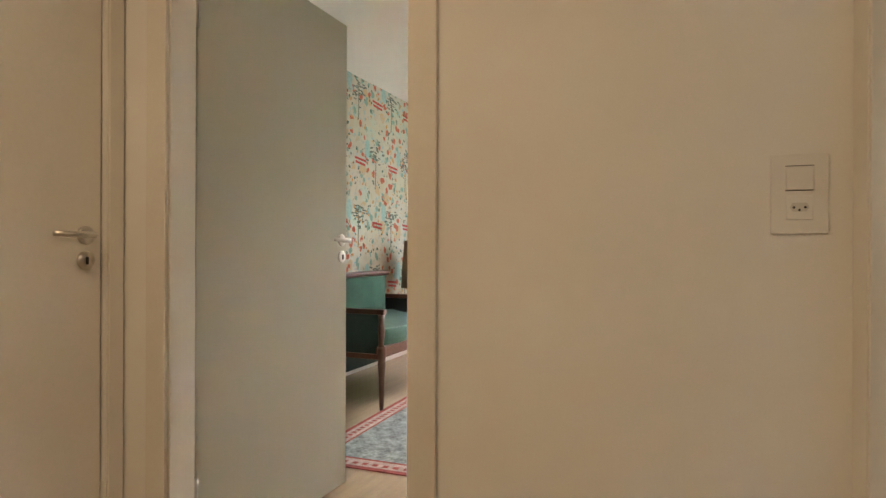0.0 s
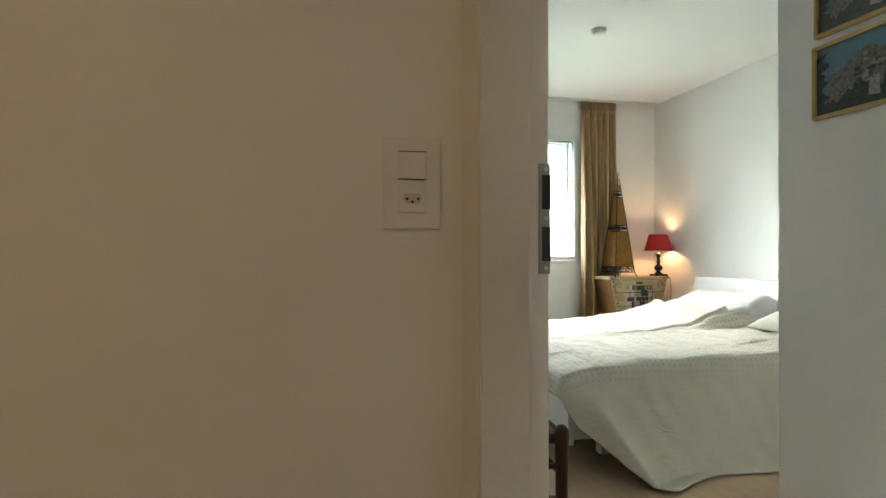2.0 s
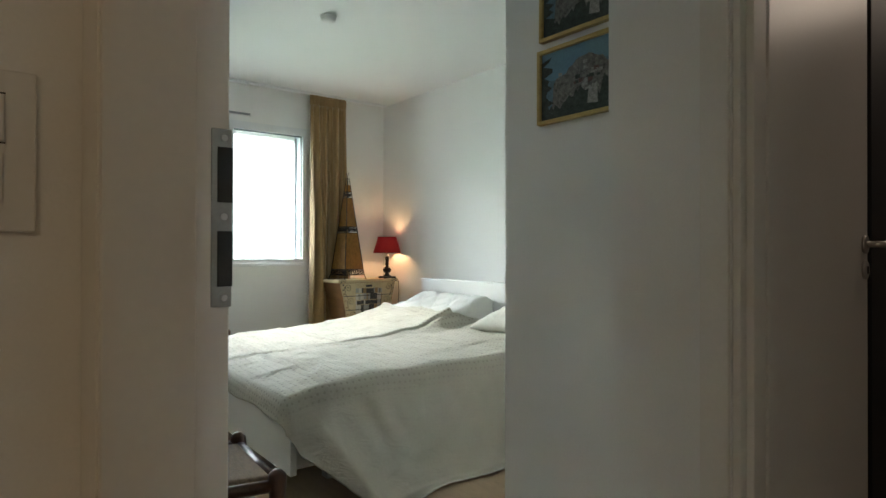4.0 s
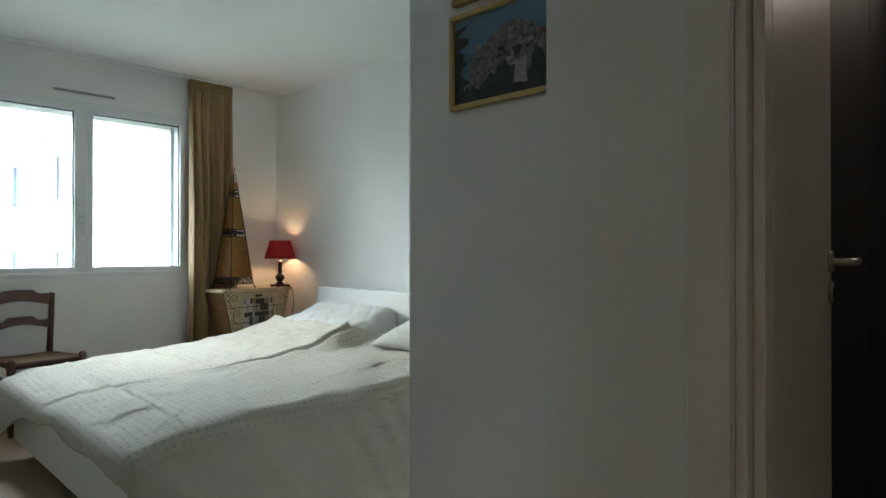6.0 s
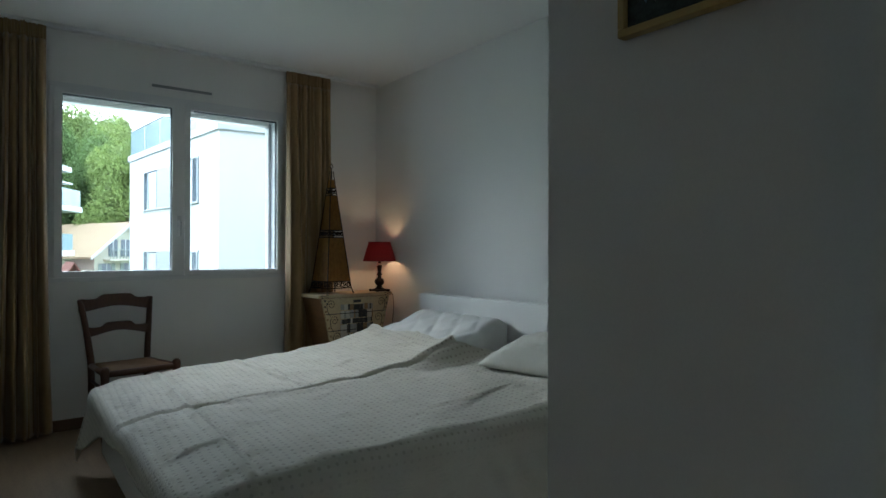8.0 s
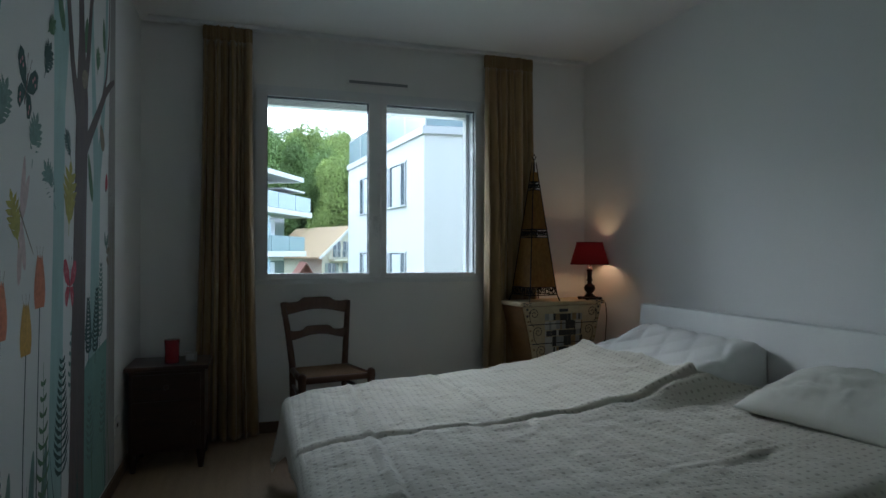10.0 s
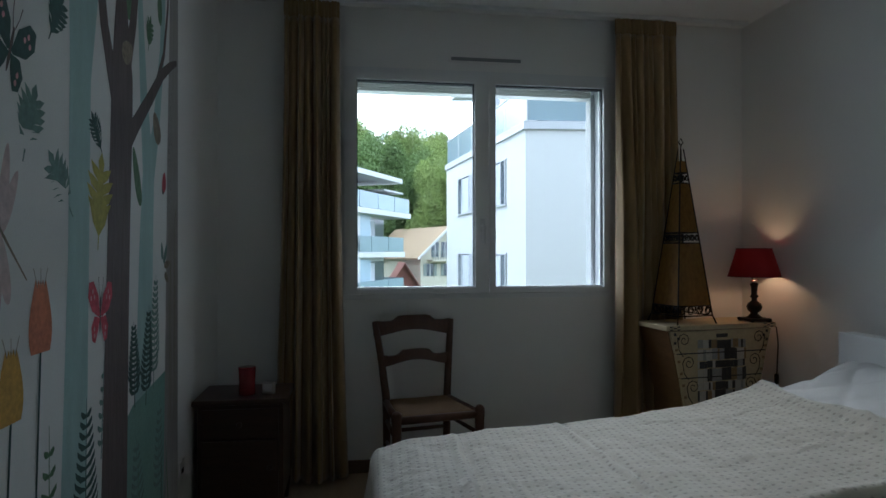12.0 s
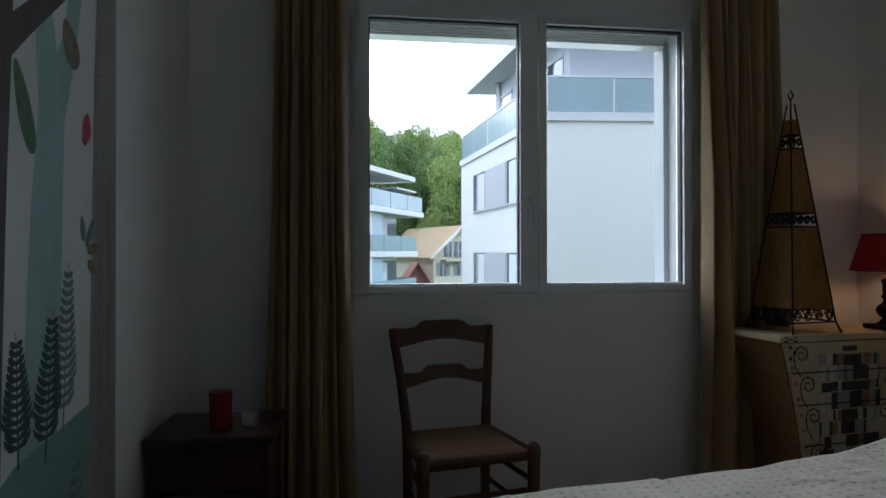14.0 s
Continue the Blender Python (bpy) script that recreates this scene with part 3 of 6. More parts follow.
def coverlet_mesh():
    bm = bmesh.new()
    uv = bm.loops.layers.uv.new("cloth")
    step = 0.0112
    b_min, b_max, span = -0.60, BY1 - BY0 + 0.30, BY1 - BY0
    na, nb = int(2.25 / step), int((b_max - b_min) / step)
    verts = {}
    r = 0.06

    def fall(d):
        """How far out and how far down the cloth is, d past the edge."""
        if d <= 0:
            return 0.0, 0.0
        q = r * math.pi / 2
        if d < q:
            return r * math.sin(d / r), r * (1 - math.cos(d / r))
        return r + 0.15 * ((d - q) / 0.45) ** 1.4, r + (d - q) * 0.97

    def crease(d, width, height):
        return height * math.exp(-(d / width) ** 2)

    for i in range(na + 1):
        for k in range(nb + 1):
            b = b_min + (b_max - b_min) * k / nb
            foot = -0.12 - 0.03 * math.exp(-((b - 0.1) / 0.15) ** 2) - 0.20 * soft_step((b - 1.2) / 0.6) + 0.012 * math.sin(9 * b)
            head = 2.04 + (1.61 + 0.015 * math.sin(11 * b) - 2.04) * soft_step((b - 0.66) / 0.26)
            a = foot + (head - foot) * i / na
            if b < 0:
                hem = min(0.61, 0.15 + 1.0 * max(0.0, a + 0.11)) + 0.012 * math.sin(5.3 * a + 1) + 0.006 * math.sin(17 * a)
                b *= hem / 0.60
            x, y = BX0 + max(a, 0), BY0 + min(max(b, 0), span)
            df, dn, dr = max(0, -a), max(0, -b), max(0, b - span)
            side_d = dn if dn > 0 else dr
            d = math.hypot(df, side_d)
            out, down = fall(d)
            z = bed_top(x, y) - down
            wr = noise.noise(Vector((x * 5, y * 3.2, 0.3))) * 0.010 + noise.noise(Vector((x * 16, y * 11, 2.3))) * 0.007
            wr += noise.noise(Vector((x * 9 + y * 6, y * 30 - x * 11, 4.1))) * 0.004
            # sharp little ridges where the cloth is pushed together, mostly along the bed
            for fx, fy, level, tall, thin in ((1.6, 3.5, 5.0, 0.006, 0.03), (2.4, 5.0, 9.0, 0.005, 0.025), (4.5, 2.5, 13.0, 0.005, 0.025), (6.0, 9.0, 17.0, 0.003, 0.04)):
                ridge = noise.noise(Vector((x * fx + y * 1.1, y * fy - x * 1.3, level)))
                wr += tall * math.exp(-(ridge / thin) ** 2) * max(0.0, 0.25 + noise.noise(Vector((x * 2.3, y * 2.3, level + 1))) * 1.6)
            # pressed fold lines of the cloth
            wr += crease(a - 0.17 - 0.06 * b, 0.013, 0.010) - crease(a - 0.20 - 0.06 * b, 0.014, 0.006)
            wr += crease(b - 1.33 + 0.06 * a, 0.012, 0.004)
            wr += (crease(a - 0.80 + 0.05 * b, 0.013, 0.011) - crease(a - 0.83 + 0.05 * b, 0.014, 0.007)) * soft_step((b - 0.9) / 0.1)
            wr += crease(b - 0.24 - 0.10 * (a - 0.9), 0.014, 0.008) * math.exp(-((a - 1.25) / 0.4) ** 2)
            if d > 0:
                ux, uy = -df / d, (-side_d if dn > 0 else side_d) / d
                drop = min(1, down / 0.35)
                along = x if dn > 0 or dr > 0 else y
                fold = 0.009 * math.sin(8.5 * along + 1.5 * math.sin(3 * x)) * drop
                fold += 0.022 * noise.noise(Vector((x * 3.1, b * 1.2, 7.7))) * drop
                fold += 0.012 * noise.noise(Vector((x * 11 + b * 5, b * 4, 3.7))) * min(1, down / 0.1)
                if dn > 0:
                    # the ear at the corner: a flap that stands out along a line slanting down to the floor
                    lean = a - (0.045 + 0.50 * max(0.0, dn - 0.06))
                    ear = math.exp(-lean / 0.13) if lean > 0 else max(0.0, 1 + lean / 0.30)
                    fold += 0.14 * ear * soft_step((dn - 0.03) / 0.45)
                if dr > 0 and df > 0:
                    fold += 0.03 * drop
                x += ux * (out + fold) * 0.62
                y += uy * (out + fold)
                if dn > 0:
                    x += 0.03 * soft_step((dn - 0.10) / 0.3) * math.exp(-(max(a, 0) / 0.12) ** 2)
                z += wr * 0.3
            else:
                z += wr
            # the cloth's head edge on the far side stands up a little
            z += 0.014 * soft_step((a - head + 0.10) / 0.10) * soft_step((b - 0.86) / 0.1) * (b < span)
            floor_z = 0.012 + 0.006 * noise.noise(Vector((x * 8, y * 8, 1)))
            if z < floor_z:
                y -= 0.55 * (floor_z - z) if dn > 0 else 0
                x -= 0.2 * (floor_z - z) if df > 0 else 0
                z = floor_z
            verts[i, k] = (bm.verts.new((x, y, z)), (a, b))
    for i in range(na):
        for k in range(nb):
            quad = [verts.get(q) for q in ((i, k), (i + 1, k), (i + 1, k + 1), (i, k + 1))]
            if all(quad):
                f = bm.faces.new([q[0] for q in quad])
                for loop, q in zip(f.loops, quad):
                    loop[uv].uv = q[1]
    rim = [verts[i, 0] for i in range(na, -1, -1)] + [verts[0, k] for k in range(1, nb + 1)] + [verts[i, nb] for i in range(1, na + 1)] + [verts[na, k] for k in range(nb - 1, 0, -1)]
    return bm, [q[0].co.copy() + Vector((0, 0, 0.003)) for q in rim]


bed = thing("bed", "white double bed frame with low panel headboard", "bed", pose(2.35, 3.85, 0))
BED = pose(-2.35, -3.85, 0)
part("headboard", boxes((3.37, 3.45, 2.90, 4.835, 0.10, 0.843), bevel=0.004), BED_WHITE, bed, m=BED)
part("foot_panel", boxes((1.345, 1.375, 2.94, 4.75, 0.11, 0.40), bevel=0.003), BED_WHITE, bed, m=BED)
part("side_rail", boxes((1.376, 3.369, 2.955, 2.985, 0.13, 0.40), bevel=0.003), BED_WHITE, bed, m=BED)
part("side_rail", boxes((1.376, 3.369, 4.715, 4.745, 0.13, 0.40), bevel=0.003), BED_WHITE, bed, m=BED)
part("slat_base", boxes((1.38, 3.36, 2.99, 4.71, 0.26, 0.30)), BED_WHITE, bed, m=BED)
for x, y in ((1.62, 3.12), (1.62, 4.58), (3.25, 3.12), (3.25, 4.58)):
    part("leg", boxes((x - 0.025, x + 0.025, y - 0.03, y + 0.03, 0, 0.13), bevel=0.003), BED_WHITE, bed, m=BED)


def mattress_mesh(y0, y1, table, quilt):
    bm = bmesh.new()
    nx, ny = 190, 84
    top, low = {}, {}
    for i in range(nx + 1):
        for k in range(ny + 1):
            x, y = 1.385 + 1.975 * i / nx, y0 + (y1 - y0) * k / ny
            edge = min(k, ny - k) / ny * (y1 - y0)
            edge = min(edge, 3.36 - x)
            z = lerp_table(table, x) - 0.014 - 0.05 * math.exp(-edge / 0.022)
            if quilt:
                p, q = (x * 14 + y * 16), (x * 14 - y * 16)
                bare = min(1.0, max(0.0, (x - 2.82) / 0.06))
                z += (0.012 * (1 - math.exp(-(math.sin(p) / 0.4) ** 2)) * (1 - math.exp(-(math.sin(q) / 0.4) ** 2)) - 0.007) * bare
            z -= 0.03 * min(1.0, max(0.0, (2.92 - x) / 0.08)) if quilt else 0.03
            top[i, k] = bm.verts.new((x, y, z))
            low[i, k] = bm.verts.new((x, y, z - 0.15)) if i in (0, nx) or k in (0, ny) else None
    for i in range(nx):
        for k in range(ny):
            bm.faces.new((top[i, k], top[i + 1, k], top[i + 1, k + 1], top[i, k + 1]))
    for i in range(nx):
        for k in (0, ny):
            bm.faces.new((top[i, k], top[i + 1, k], low[i + 1, k], low[i, k]))
    for k in range(ny):
        for i in (0, nx):
            bm.faces.new((top[i, k], top[i, k + 1], low[i, k + 1], low[i, k]))
    return bm


mattress = tagged(part("mattress", mattress_mesh(3.885, 4.73, FAR_TOP, True), MATTRESS, smooth=True), "white quilted mattress raised at the head end", "mattress", "mattresses on the bed")
tagged(part("mattress", mattress_mesh(2.97, 3.84, NEAR_TOP, False), MATTRESS, smooth=True), "white flat mattress under the coverlet", "mattress", "mattresses on the bed")
cloth_bm, cloth_rim = coverlet_mesh()
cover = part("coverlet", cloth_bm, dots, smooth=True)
thick = cover.modifiers.new("thickness", "SOLIDIFY")
thick.thickness, thick.offset = 0.006, 1
bm = bmesh.new()
tube(bm, cloth_rim[::2], 0.0045, 6)
part("hem", bm, PILLOW, cover, "rolled cream hem", True)
tagged(cover, "cream dotted cotton coverlet, rumpled and hanging to the floor", "bedspread")


def pillow(cx, cy, z, w, d, h, turn, tilt):
    bm = bmesh.new()
    n1, top, low = 48, {}, {}
    for i in range(n1 + 1):
        for k in range(n1 + 1):
            u, v = 2 * i / n1 - 1, 2 * k / n1 - 1
            puff = max(0.0, (1 - u ** 4) * (1 - v ** 4)) ** 0.55
            pinch = 0.97 + 0.06 * (u * u * v * v) - 0.05 * (1 - max(abs(u), abs(v)))
            wob = 0.016 * noise.noise(Vector((u * 2.5, v * 2.5, cx))) + 0.0035 * math.exp(-(noise.noise(Vector((u * 3 + v * 2, v * 5 - u, 2.0))) / 0.06) ** 2) + 0.009 * noise.noise(Vector((u * 4 + v * 3, v * 12 - u * 5, cx)))
            x, y = u * w / 2 * pinch, v * d / 2 * pinch
            top[i, k] = bm.verts.new((x, y, h * puff + wob * puff + 0.004))
            low[i, k] = top[i, k] if puff == 0 else bm.verts.new((x, y, -h * 0.35 * puff))
    for i in range(n1):
        for k in range(n1):
            bm.faces.new((top[i, k], top[i + 1, k], top[i + 1, k + 1], top[i, k + 1]))
            q = (low[i, k], low[i, k + 1], low[i + 1, k + 1], low[i + 1, k])
            if len(set(q)) == 4:
                bm.faces.new(q)
    ob = part("pillow", bm, PILLOW, smooth=True, m=pose(cx, cy, z, tilt, -12, turn))
    return tagged(ob, "plump white pillow lying against the headboard", "pillow")


pillow(3.13, 3.27, 0.62, 0.46, 0.64, 0.082, 8, 0)


# ---- chairs ----
def dining_chair(m):
    c = thing("chair", "dark walnut country chair with woven rush seat", "chair", m, "rush-seated chairs in the bedroom")
    # the chair looks along -y; its seat stands 0.44 m high
    for s in (-1, 1):
        bm = bmesh.new()
        tube(bm, [(s * 0.165, 0.19, 0.0), (s * 0.165, 0.185, 0.25), (s * 0.168, 0.185, 0.45), (s * 0.188, 0.215, 0.65), (s * 0.212, 0.255, 0.835)], [0.017, 0.02, 0.021, 0.019, 0.017], 10)
        part("back_post", bm, CHAIR_WOOD, c, smooth=True)
        bm = lathe([(0.014, 0.0), (0.02, 0.06), (0.021, 0.25), (0.023, 0.40), (0.026, 0.43), (0.024, 0.455), (0.012, 0.468), (0.0, 0.470)], 14, pose(s * 0.205, -0.19, 0))
        part("front_leg", bm, CHAIR_WOOD, c, smooth=True)
        bm = bmesh.new()
        tube(bm, [(s * 0.166, 0.185, 0.22), (s * 0.205, -0.19, 0.22)], 0.010)
        tube(bm, [(s * 0.166, 0.185, 0.33), (s * 0.205, -0.19, 0.33)], 0.010)
        part("side_stretcher", bm, CHAIR_WOOD, c, smooth=True)
        bm = bmesh.new()
        tube(bm, [(s * 0.168, 0.185, 0.425), (s * 0.205, -0.19, 0.425)], 0.018)
        part("seat_rail", bm, CHAIR_WOOD, c, smooth=True)
    bm = bmesh.new()
    tube(bm, [(-0.205, -0.19, 0.30), (0.205, -0.19, 0.30)], 0.011)
    part("front_stretcher", bm, CHAIR_WOOD, c, smooth=True)
    bm = bmesh.new()
    tube(bm, [(-0.205, -0.19, 0.425), (0.205, -0.19, 0.425)], 0.019)
    part("seat_rail", bm, CHAIR_WOOD, c, smooth=True)
    bm = bmesh.new()
    tube(bm, [(-0.165, 0.185, 0.27), (0.165, 0.185, 0.27)], 0.010)
    part("back_stretcher", bm, CHAIR_WOOD, c, smooth=True)

    def rail(zc, half, rise, tall, y):
        up, down = [], []
        for k in range(41):
            u = 2 * k / 40 - 1
            step = 1 / (1 + math.exp(-(0.46 - abs(u)) * 30))
            up.append((u * half, zc + tall * 0.45 + rise * (0.62 * step + 0.18 * (1 - u * u) + 0.16 * math.exp(-((abs(u) - 0.93) / 0.09) ** 2))))
            down.append((u * half, zc - tall * 0.5 + rise * 0.75 * (1 - u * u) ** 2))
        bm = bmesh.new()
        prism(bm, down + up[::-1], 0.022, pose(0, y, 0))
        return part("back_rail", bm, CHAIR_WOOD, c)

    rail(0.797, 0.220, 0.042, 0.078, 0.238)
    rail(0.630, 0.186, 0.042, 0.055, 0.200)
    bm = bmesh.new()
    nu = 16
    top = {}
    for i in range(nu + 1):
        for k in range(nu + 1):
            u, v = 2 * i / nu - 1, 2 * k / nu - 1
            half = 0.205 - (v + 1) / 2 * 0.04
            z = 0.448 - 0.014 * (1 - u * u) * (1 - v * v) - 0.020 * max(abs(u), abs(v)) ** 10 + 0.004 * min(abs(abs(u) - abs(v)), 0.3)
            top[i, k] = bm.verts.new((u * half, -0.20 + (v + 1) / 2 * 0.385, z))
    for i in range(nu):
        for k in range(nu):
            bm.faces.new((top[i, k], top[i + 1, k], top[i + 1, k + 1], top[i, k + 1]))
    seat = part("seat", bm, RUSH, c, "woven rush seat", True)
    thick = seat.modifiers.new("thickness", "SOLIDIFY")
    thick.thickness, thick.offset = 0.022, -1
    return c


chair = dining_chair(pose(1.585, 5.42, 0, 0, 0, 10))
copy_thing(chair, pose(0.775, 2.325, 0, 0, 0, 86))


# ---- corner chest, lamps and nightstand ----
CREAM = material("cream_painted_wood", (0.50, 0.41, 0.245), 0.5, vary=0.14, scale=10, fine=80)
HONEY = material("honey_stained_wood", (0.20, 0.105, 0.04), 0.4, vary=0.25, scale=5, fine=40, stretch=(1, 1, 5))
TILE_BLACK = material("black_paint_square", (0.03, 0.03, 0.032), 0.4, vary=0.3, scale=30)
TILE_WHITE = material("ivory_paint_square", (0.50, 0.48, 0.42), 0.45, vary=0.1, scale=30)
TILE_BROWN = material("ochre_paint_square", (0.26, 0.17, 0.075), 0.45, vary=0.2, scale=30)
TILE_GREY = material("grey_paint_square", (0.30, 0.30, 0.28), 0.45, vary=0.2, scale=30)

chest = thing("chest_of_drawers", "small tapered chest painted with black and ivory blocks", "chest", pose(2.803, 5.315, 0, 0, 0, 7))
CW, CD, CT = 0.685, 0.27, 0.822


def chest_half(z):
    """Half the width of the front at height z: narrow at the foot, flaring to the top."""
    t = z / CT
    return 0.20 + 0.13 * t ** 1.8


bm = bmesh.new()
rows = []
for k in range(13):
    z = 0.05 + (CT - 0.028 - 0.05) * k / 12
    h = chest_half(z)
    rows.append([bm.verts.new((CW / 2 + s * h, y, z)) for s, y in ((-1, 0.012), (1, 0.012), (1, CD - 0.01), (-1, CD - 0.01))])
for a, b in zip(rows, rows[1:]):
    for k in range(4):
        bm.faces.new((a[k], a[(k + 1) % 4], b[(k + 1) % 4], b[k]))
bm.faces.new(rows[0][::-1])
bm.faces.new(rows[-1])
part("body", bm, HONEY, chest, "honey-stained curved body")
part("top", boxes((0, CW, -0.012, CD, CT - 0.027, CT), bevel=0.006), CREAM, chest, "cream-painted top with worn edge")
for x, y in ((0.17, 0.03), (0.50, 0.03), (0.17, 0.22), (0.50, 0.22)):
    part("foot", boxes((x - 0.02, x + 0.02, y - 0.015, y + 0.02, 0, 0.055), bevel=0.004), HONEY, chest)
edges_z = [(0.075, 0.225), (0.23, 0.385), (0.39, 0.545), (0.55, 0.672), (0.677, 0.79)]
for z0, z1 in edges_z:
    bm = bmesh.new()
    prism(bm, [(CW / 2 - chest_half(z0) + 0.006, z0), (CW / 2 + chest_half(z0) - 0.006, z0), (CW / 2 + chest_half(z1) - 0.006, z1), (CW / 2 - chest_half(z1) + 0.006, z1)], 0.016, pose(0, -0.005, 0))
    front = part("drawer_front", bm, CREAM, chest, "cream-painted drawer front")
# painted blocks in the middle of the front: narrow upright blocks in uneven tiers round dark middle pictures
rng = random.Random(11)
z = 0.742
for tier, tall in enumerate((0.048, 0.062, 0.040, 0.070, 0.045, 0.058, 0.050, 0.062, 0.048, 0.060)):
    x = -0.152
    while x < 0.15:
        wide = rng.choice((0.012, 0.018, 0.026, 0.034))
        if -0.045 < x < 0.0 and tier % 2 == 0:
            wide = 0.062
        wide = min(wide, 0.152 - x)
        if wide < 0.008:
            break
        mat = TILE_BLACK if wide > 0.06 else rng.choice((TILE_BLACK, TILE_BLACK, TILE_WHITE, TILE_WHITE, TILE_GREY, TILE_BROWN))
        wob = rng.uniform(-0.003, 0.003)
        part("painted_block", boxes((CW / 2 + x + 0.001, CW / 2 + x + wide - 0.001, -0.0068, -0.004, z - tall + 0.003 + wob, z - 0.001 + wob)), mat, chest)
        x += wide
    z -= tall
for zl in (0.6745, 0.5475, 0.3875, 0.2275):
    h = chest_half(zl) - 0.012
    part("painted_line", boxes((CW / 2 - h, CW / 2 + h, -0.0074, -0.0040, zl - 0.003, zl + 0.003)), TILE_BLACK, chest, "thin dark drawer line")
for s_x in (-1, 1):
    for k in range(9):
        zk = 0.70 - 0.062 * k
        h = chest_half(zk) - 0.018
        part("painted_key", boxes((CW / 2 + s_x * h - 0.008, CW / 2 + s_x * h + 0.008, -0.0068, -0.0045, zk - 0.010, zk + 0.004)), TILE_BROWN, chest, "small ochre border key")
part("painted_block", boxes((CW / 2 - 0.035, CW / 2 + 0.035, -0.0068, -0.004, 0.752, 0.772)), TILE_BLACK, chest)
for s in (-1, 1):
    for zc in (0.745, 0.625, 0.50, 0.36):
        bm = bmesh.new()
        cx = CW / 2 + s * (chest_half(zc) - 0.075)
        pts = [(cx + s * (0.038 * (1 - t / 15)) * math.cos(t * 0.75), -0.006, zc + 0.038 * (1 - t / 15) * math.sin(t * 0.75)) for t in range(13)]
        tube(bm, pts, 0.0022, 6)
        tube(bm, [(cx + s * 0.038, -0.006, zc), (cx + s * 0.03, -0.006, zc - 0.05), (cx + s * 0.005, -0.006, zc - 0.085)], 0.0022, 6)
        part("scroll", bm, BLACK_METAL, chest, "thin black painted scroll")
    for i in range(3):
        for k in range(3):
            if (i + k) % 2 == 0:
                x = CW / 2 + s * (CW / 2 - 0.028 - 0.022 * i)
                part("painted_dot", boxes((x - 0.008, x + 0.008, -0.0145, -0.0122, CT - 0.024 + 0.0075 * k, CT - 0.018 + 0.0075 * k)), TILE_BLACK, chest)
        part("painted_dot", boxes((CW / 2 + s * (chest_half(0.74) - 0.02 - 0.02 * (i % 2)) - 0.007, CW / 2 + s * (chest_half(0.74) - 0.02 - 0.02 * (i % 2)) + 0.007, -0.0068, -0.004, 0.725 + 0.022 * i, 0.739 + 0.022 * i)), TILE_BLACK, chest)

# red table lamp
SHADE = bpy.data.materials.new("red_lampshade_cloth")
SHADE.use_nodes = True
n, l = SHADE.node_tree.nodes, SHADE.node_tree.links
b = n["Principled BSDF"]
b.inputs["Base Color"].default_value, b.inputs["Roughness"].default_value = (0.24, 0.009, 0.012, 1), 0.8
tr, mx, wv = n.new("ShaderNodeBsdfTranslucent"), n.new("ShaderNodeMixShader"), n.new("ShaderNodeTexNoise")
wv.inputs["Scale"].default_value = 150
tr.inputs[0].default_value = (0.50, 0.01, 0.015, 1)
bp = n.new("ShaderNodeBump")
bp.inputs["Strength"].default_value, bp.inputs["Distance"].default_value = 0.25, 0.002
l.new(wv.outputs["Fac"], bp.inputs["Height"])
l.new(bp.outputs[0], b.inputs["Normal"])
mx.inputs[0].default_value = 0.013
l.new(b.outputs[0], mx.inputs[1])
l.new(tr.outputs[0], mx.inputs[2])
l.new(mx.outputs[0], n["Material Output"].inputs[0])
lamp_thing = thing("table_lamp", "lit red-shaded table lamp with dark turned base", "lamp", pose(3.395, 5.44, CT))
part("base", boxes((-0.062, 0.062, -0.062, 0.062, 0.004, 0.020), bevel=0.006), BLACK_METAL, lamp_thing, "dark square foot")
part("stem", lathe([(0.045, 0.020), (0.03, 0.03), (0.018, 0.045), (0.034, 0.062), (0.040, 0.080), (0.033, 0.098), (0.016, 0.110), (0.013, 0.125), (0.022, 0.135), (0.015, 0.148), (0.017, 0.19), (0.022, 0.205), (0.012, 0.212), (0.012, 0.25)], 24), BLACK_METAL, lamp_thing, "dark turned stem", True)
part("collar", lathe([(0.018, 0.212), (0.020, 0.218), (0.018, 0.226)], 24), STEEL, lamp_thing, "silver collar", True)
bm = lathe([(0.132, 0.246), (0.128, 0.262), (0.088, 0.398)], 48, sx=1.0, sy=1.0)
for f in [f for f in bm.faces if len(f.verts) > 4]:
    bm.faces.remove(f)
part("shade", bm, SHADE, lamp_thing, "red cloth shade", True)
braid = material("dark_red_braid", (0.16, 0.01, 0.012), 0.8)
for rr, zz in ((0.132, 0.246), (0.0885, 0.398)):
    trim_bm = bmesh.new()
    tube(trim_bm, [(rr * math.cos(2 * math.pi * k / 40), rr * math.sin(2 * math.pi * k / 40), zz) for k in range(41)], 0.0025, 6)
    part("shade_trim", trim_bm, braid, lamp_thing, "dark red braid", True)
bm = bmesh.new()
for k in range(3):
    a = k * 2.094
    tube(bm, [(0, 0, 0.262), (0.125 * math.cos(a), 0.125 * math.sin(a), 0.262)], 0.0018, 6)
part("shade_ring", bm, STEEL, lamp_thing)
for s in ((-1, -1), (1, -1), (-1, 1), (1, 1)):
    part("foot", lathe([(0.008, 0), (0.012, 0.002), (0.008, 0.006)], 12, pose(s[0] * 0.05, s[1] * 0.05, 0)), BLACK_METAL, lamp_thing)
bm = bmesh.new()
tube(bm, [(3.45, 5.48, CT + 0.004), (3.492, 5.44, CT + 0.003), (3.505, 5.41, 0.79), (3.50, 5.39, 0.70), (3.478, 5.37, 0.60), (3.474, 5.37, 0.48), (3.485, 5.40, 0.2), (3.50, 5.45, 0.006)], 0.003, 8)
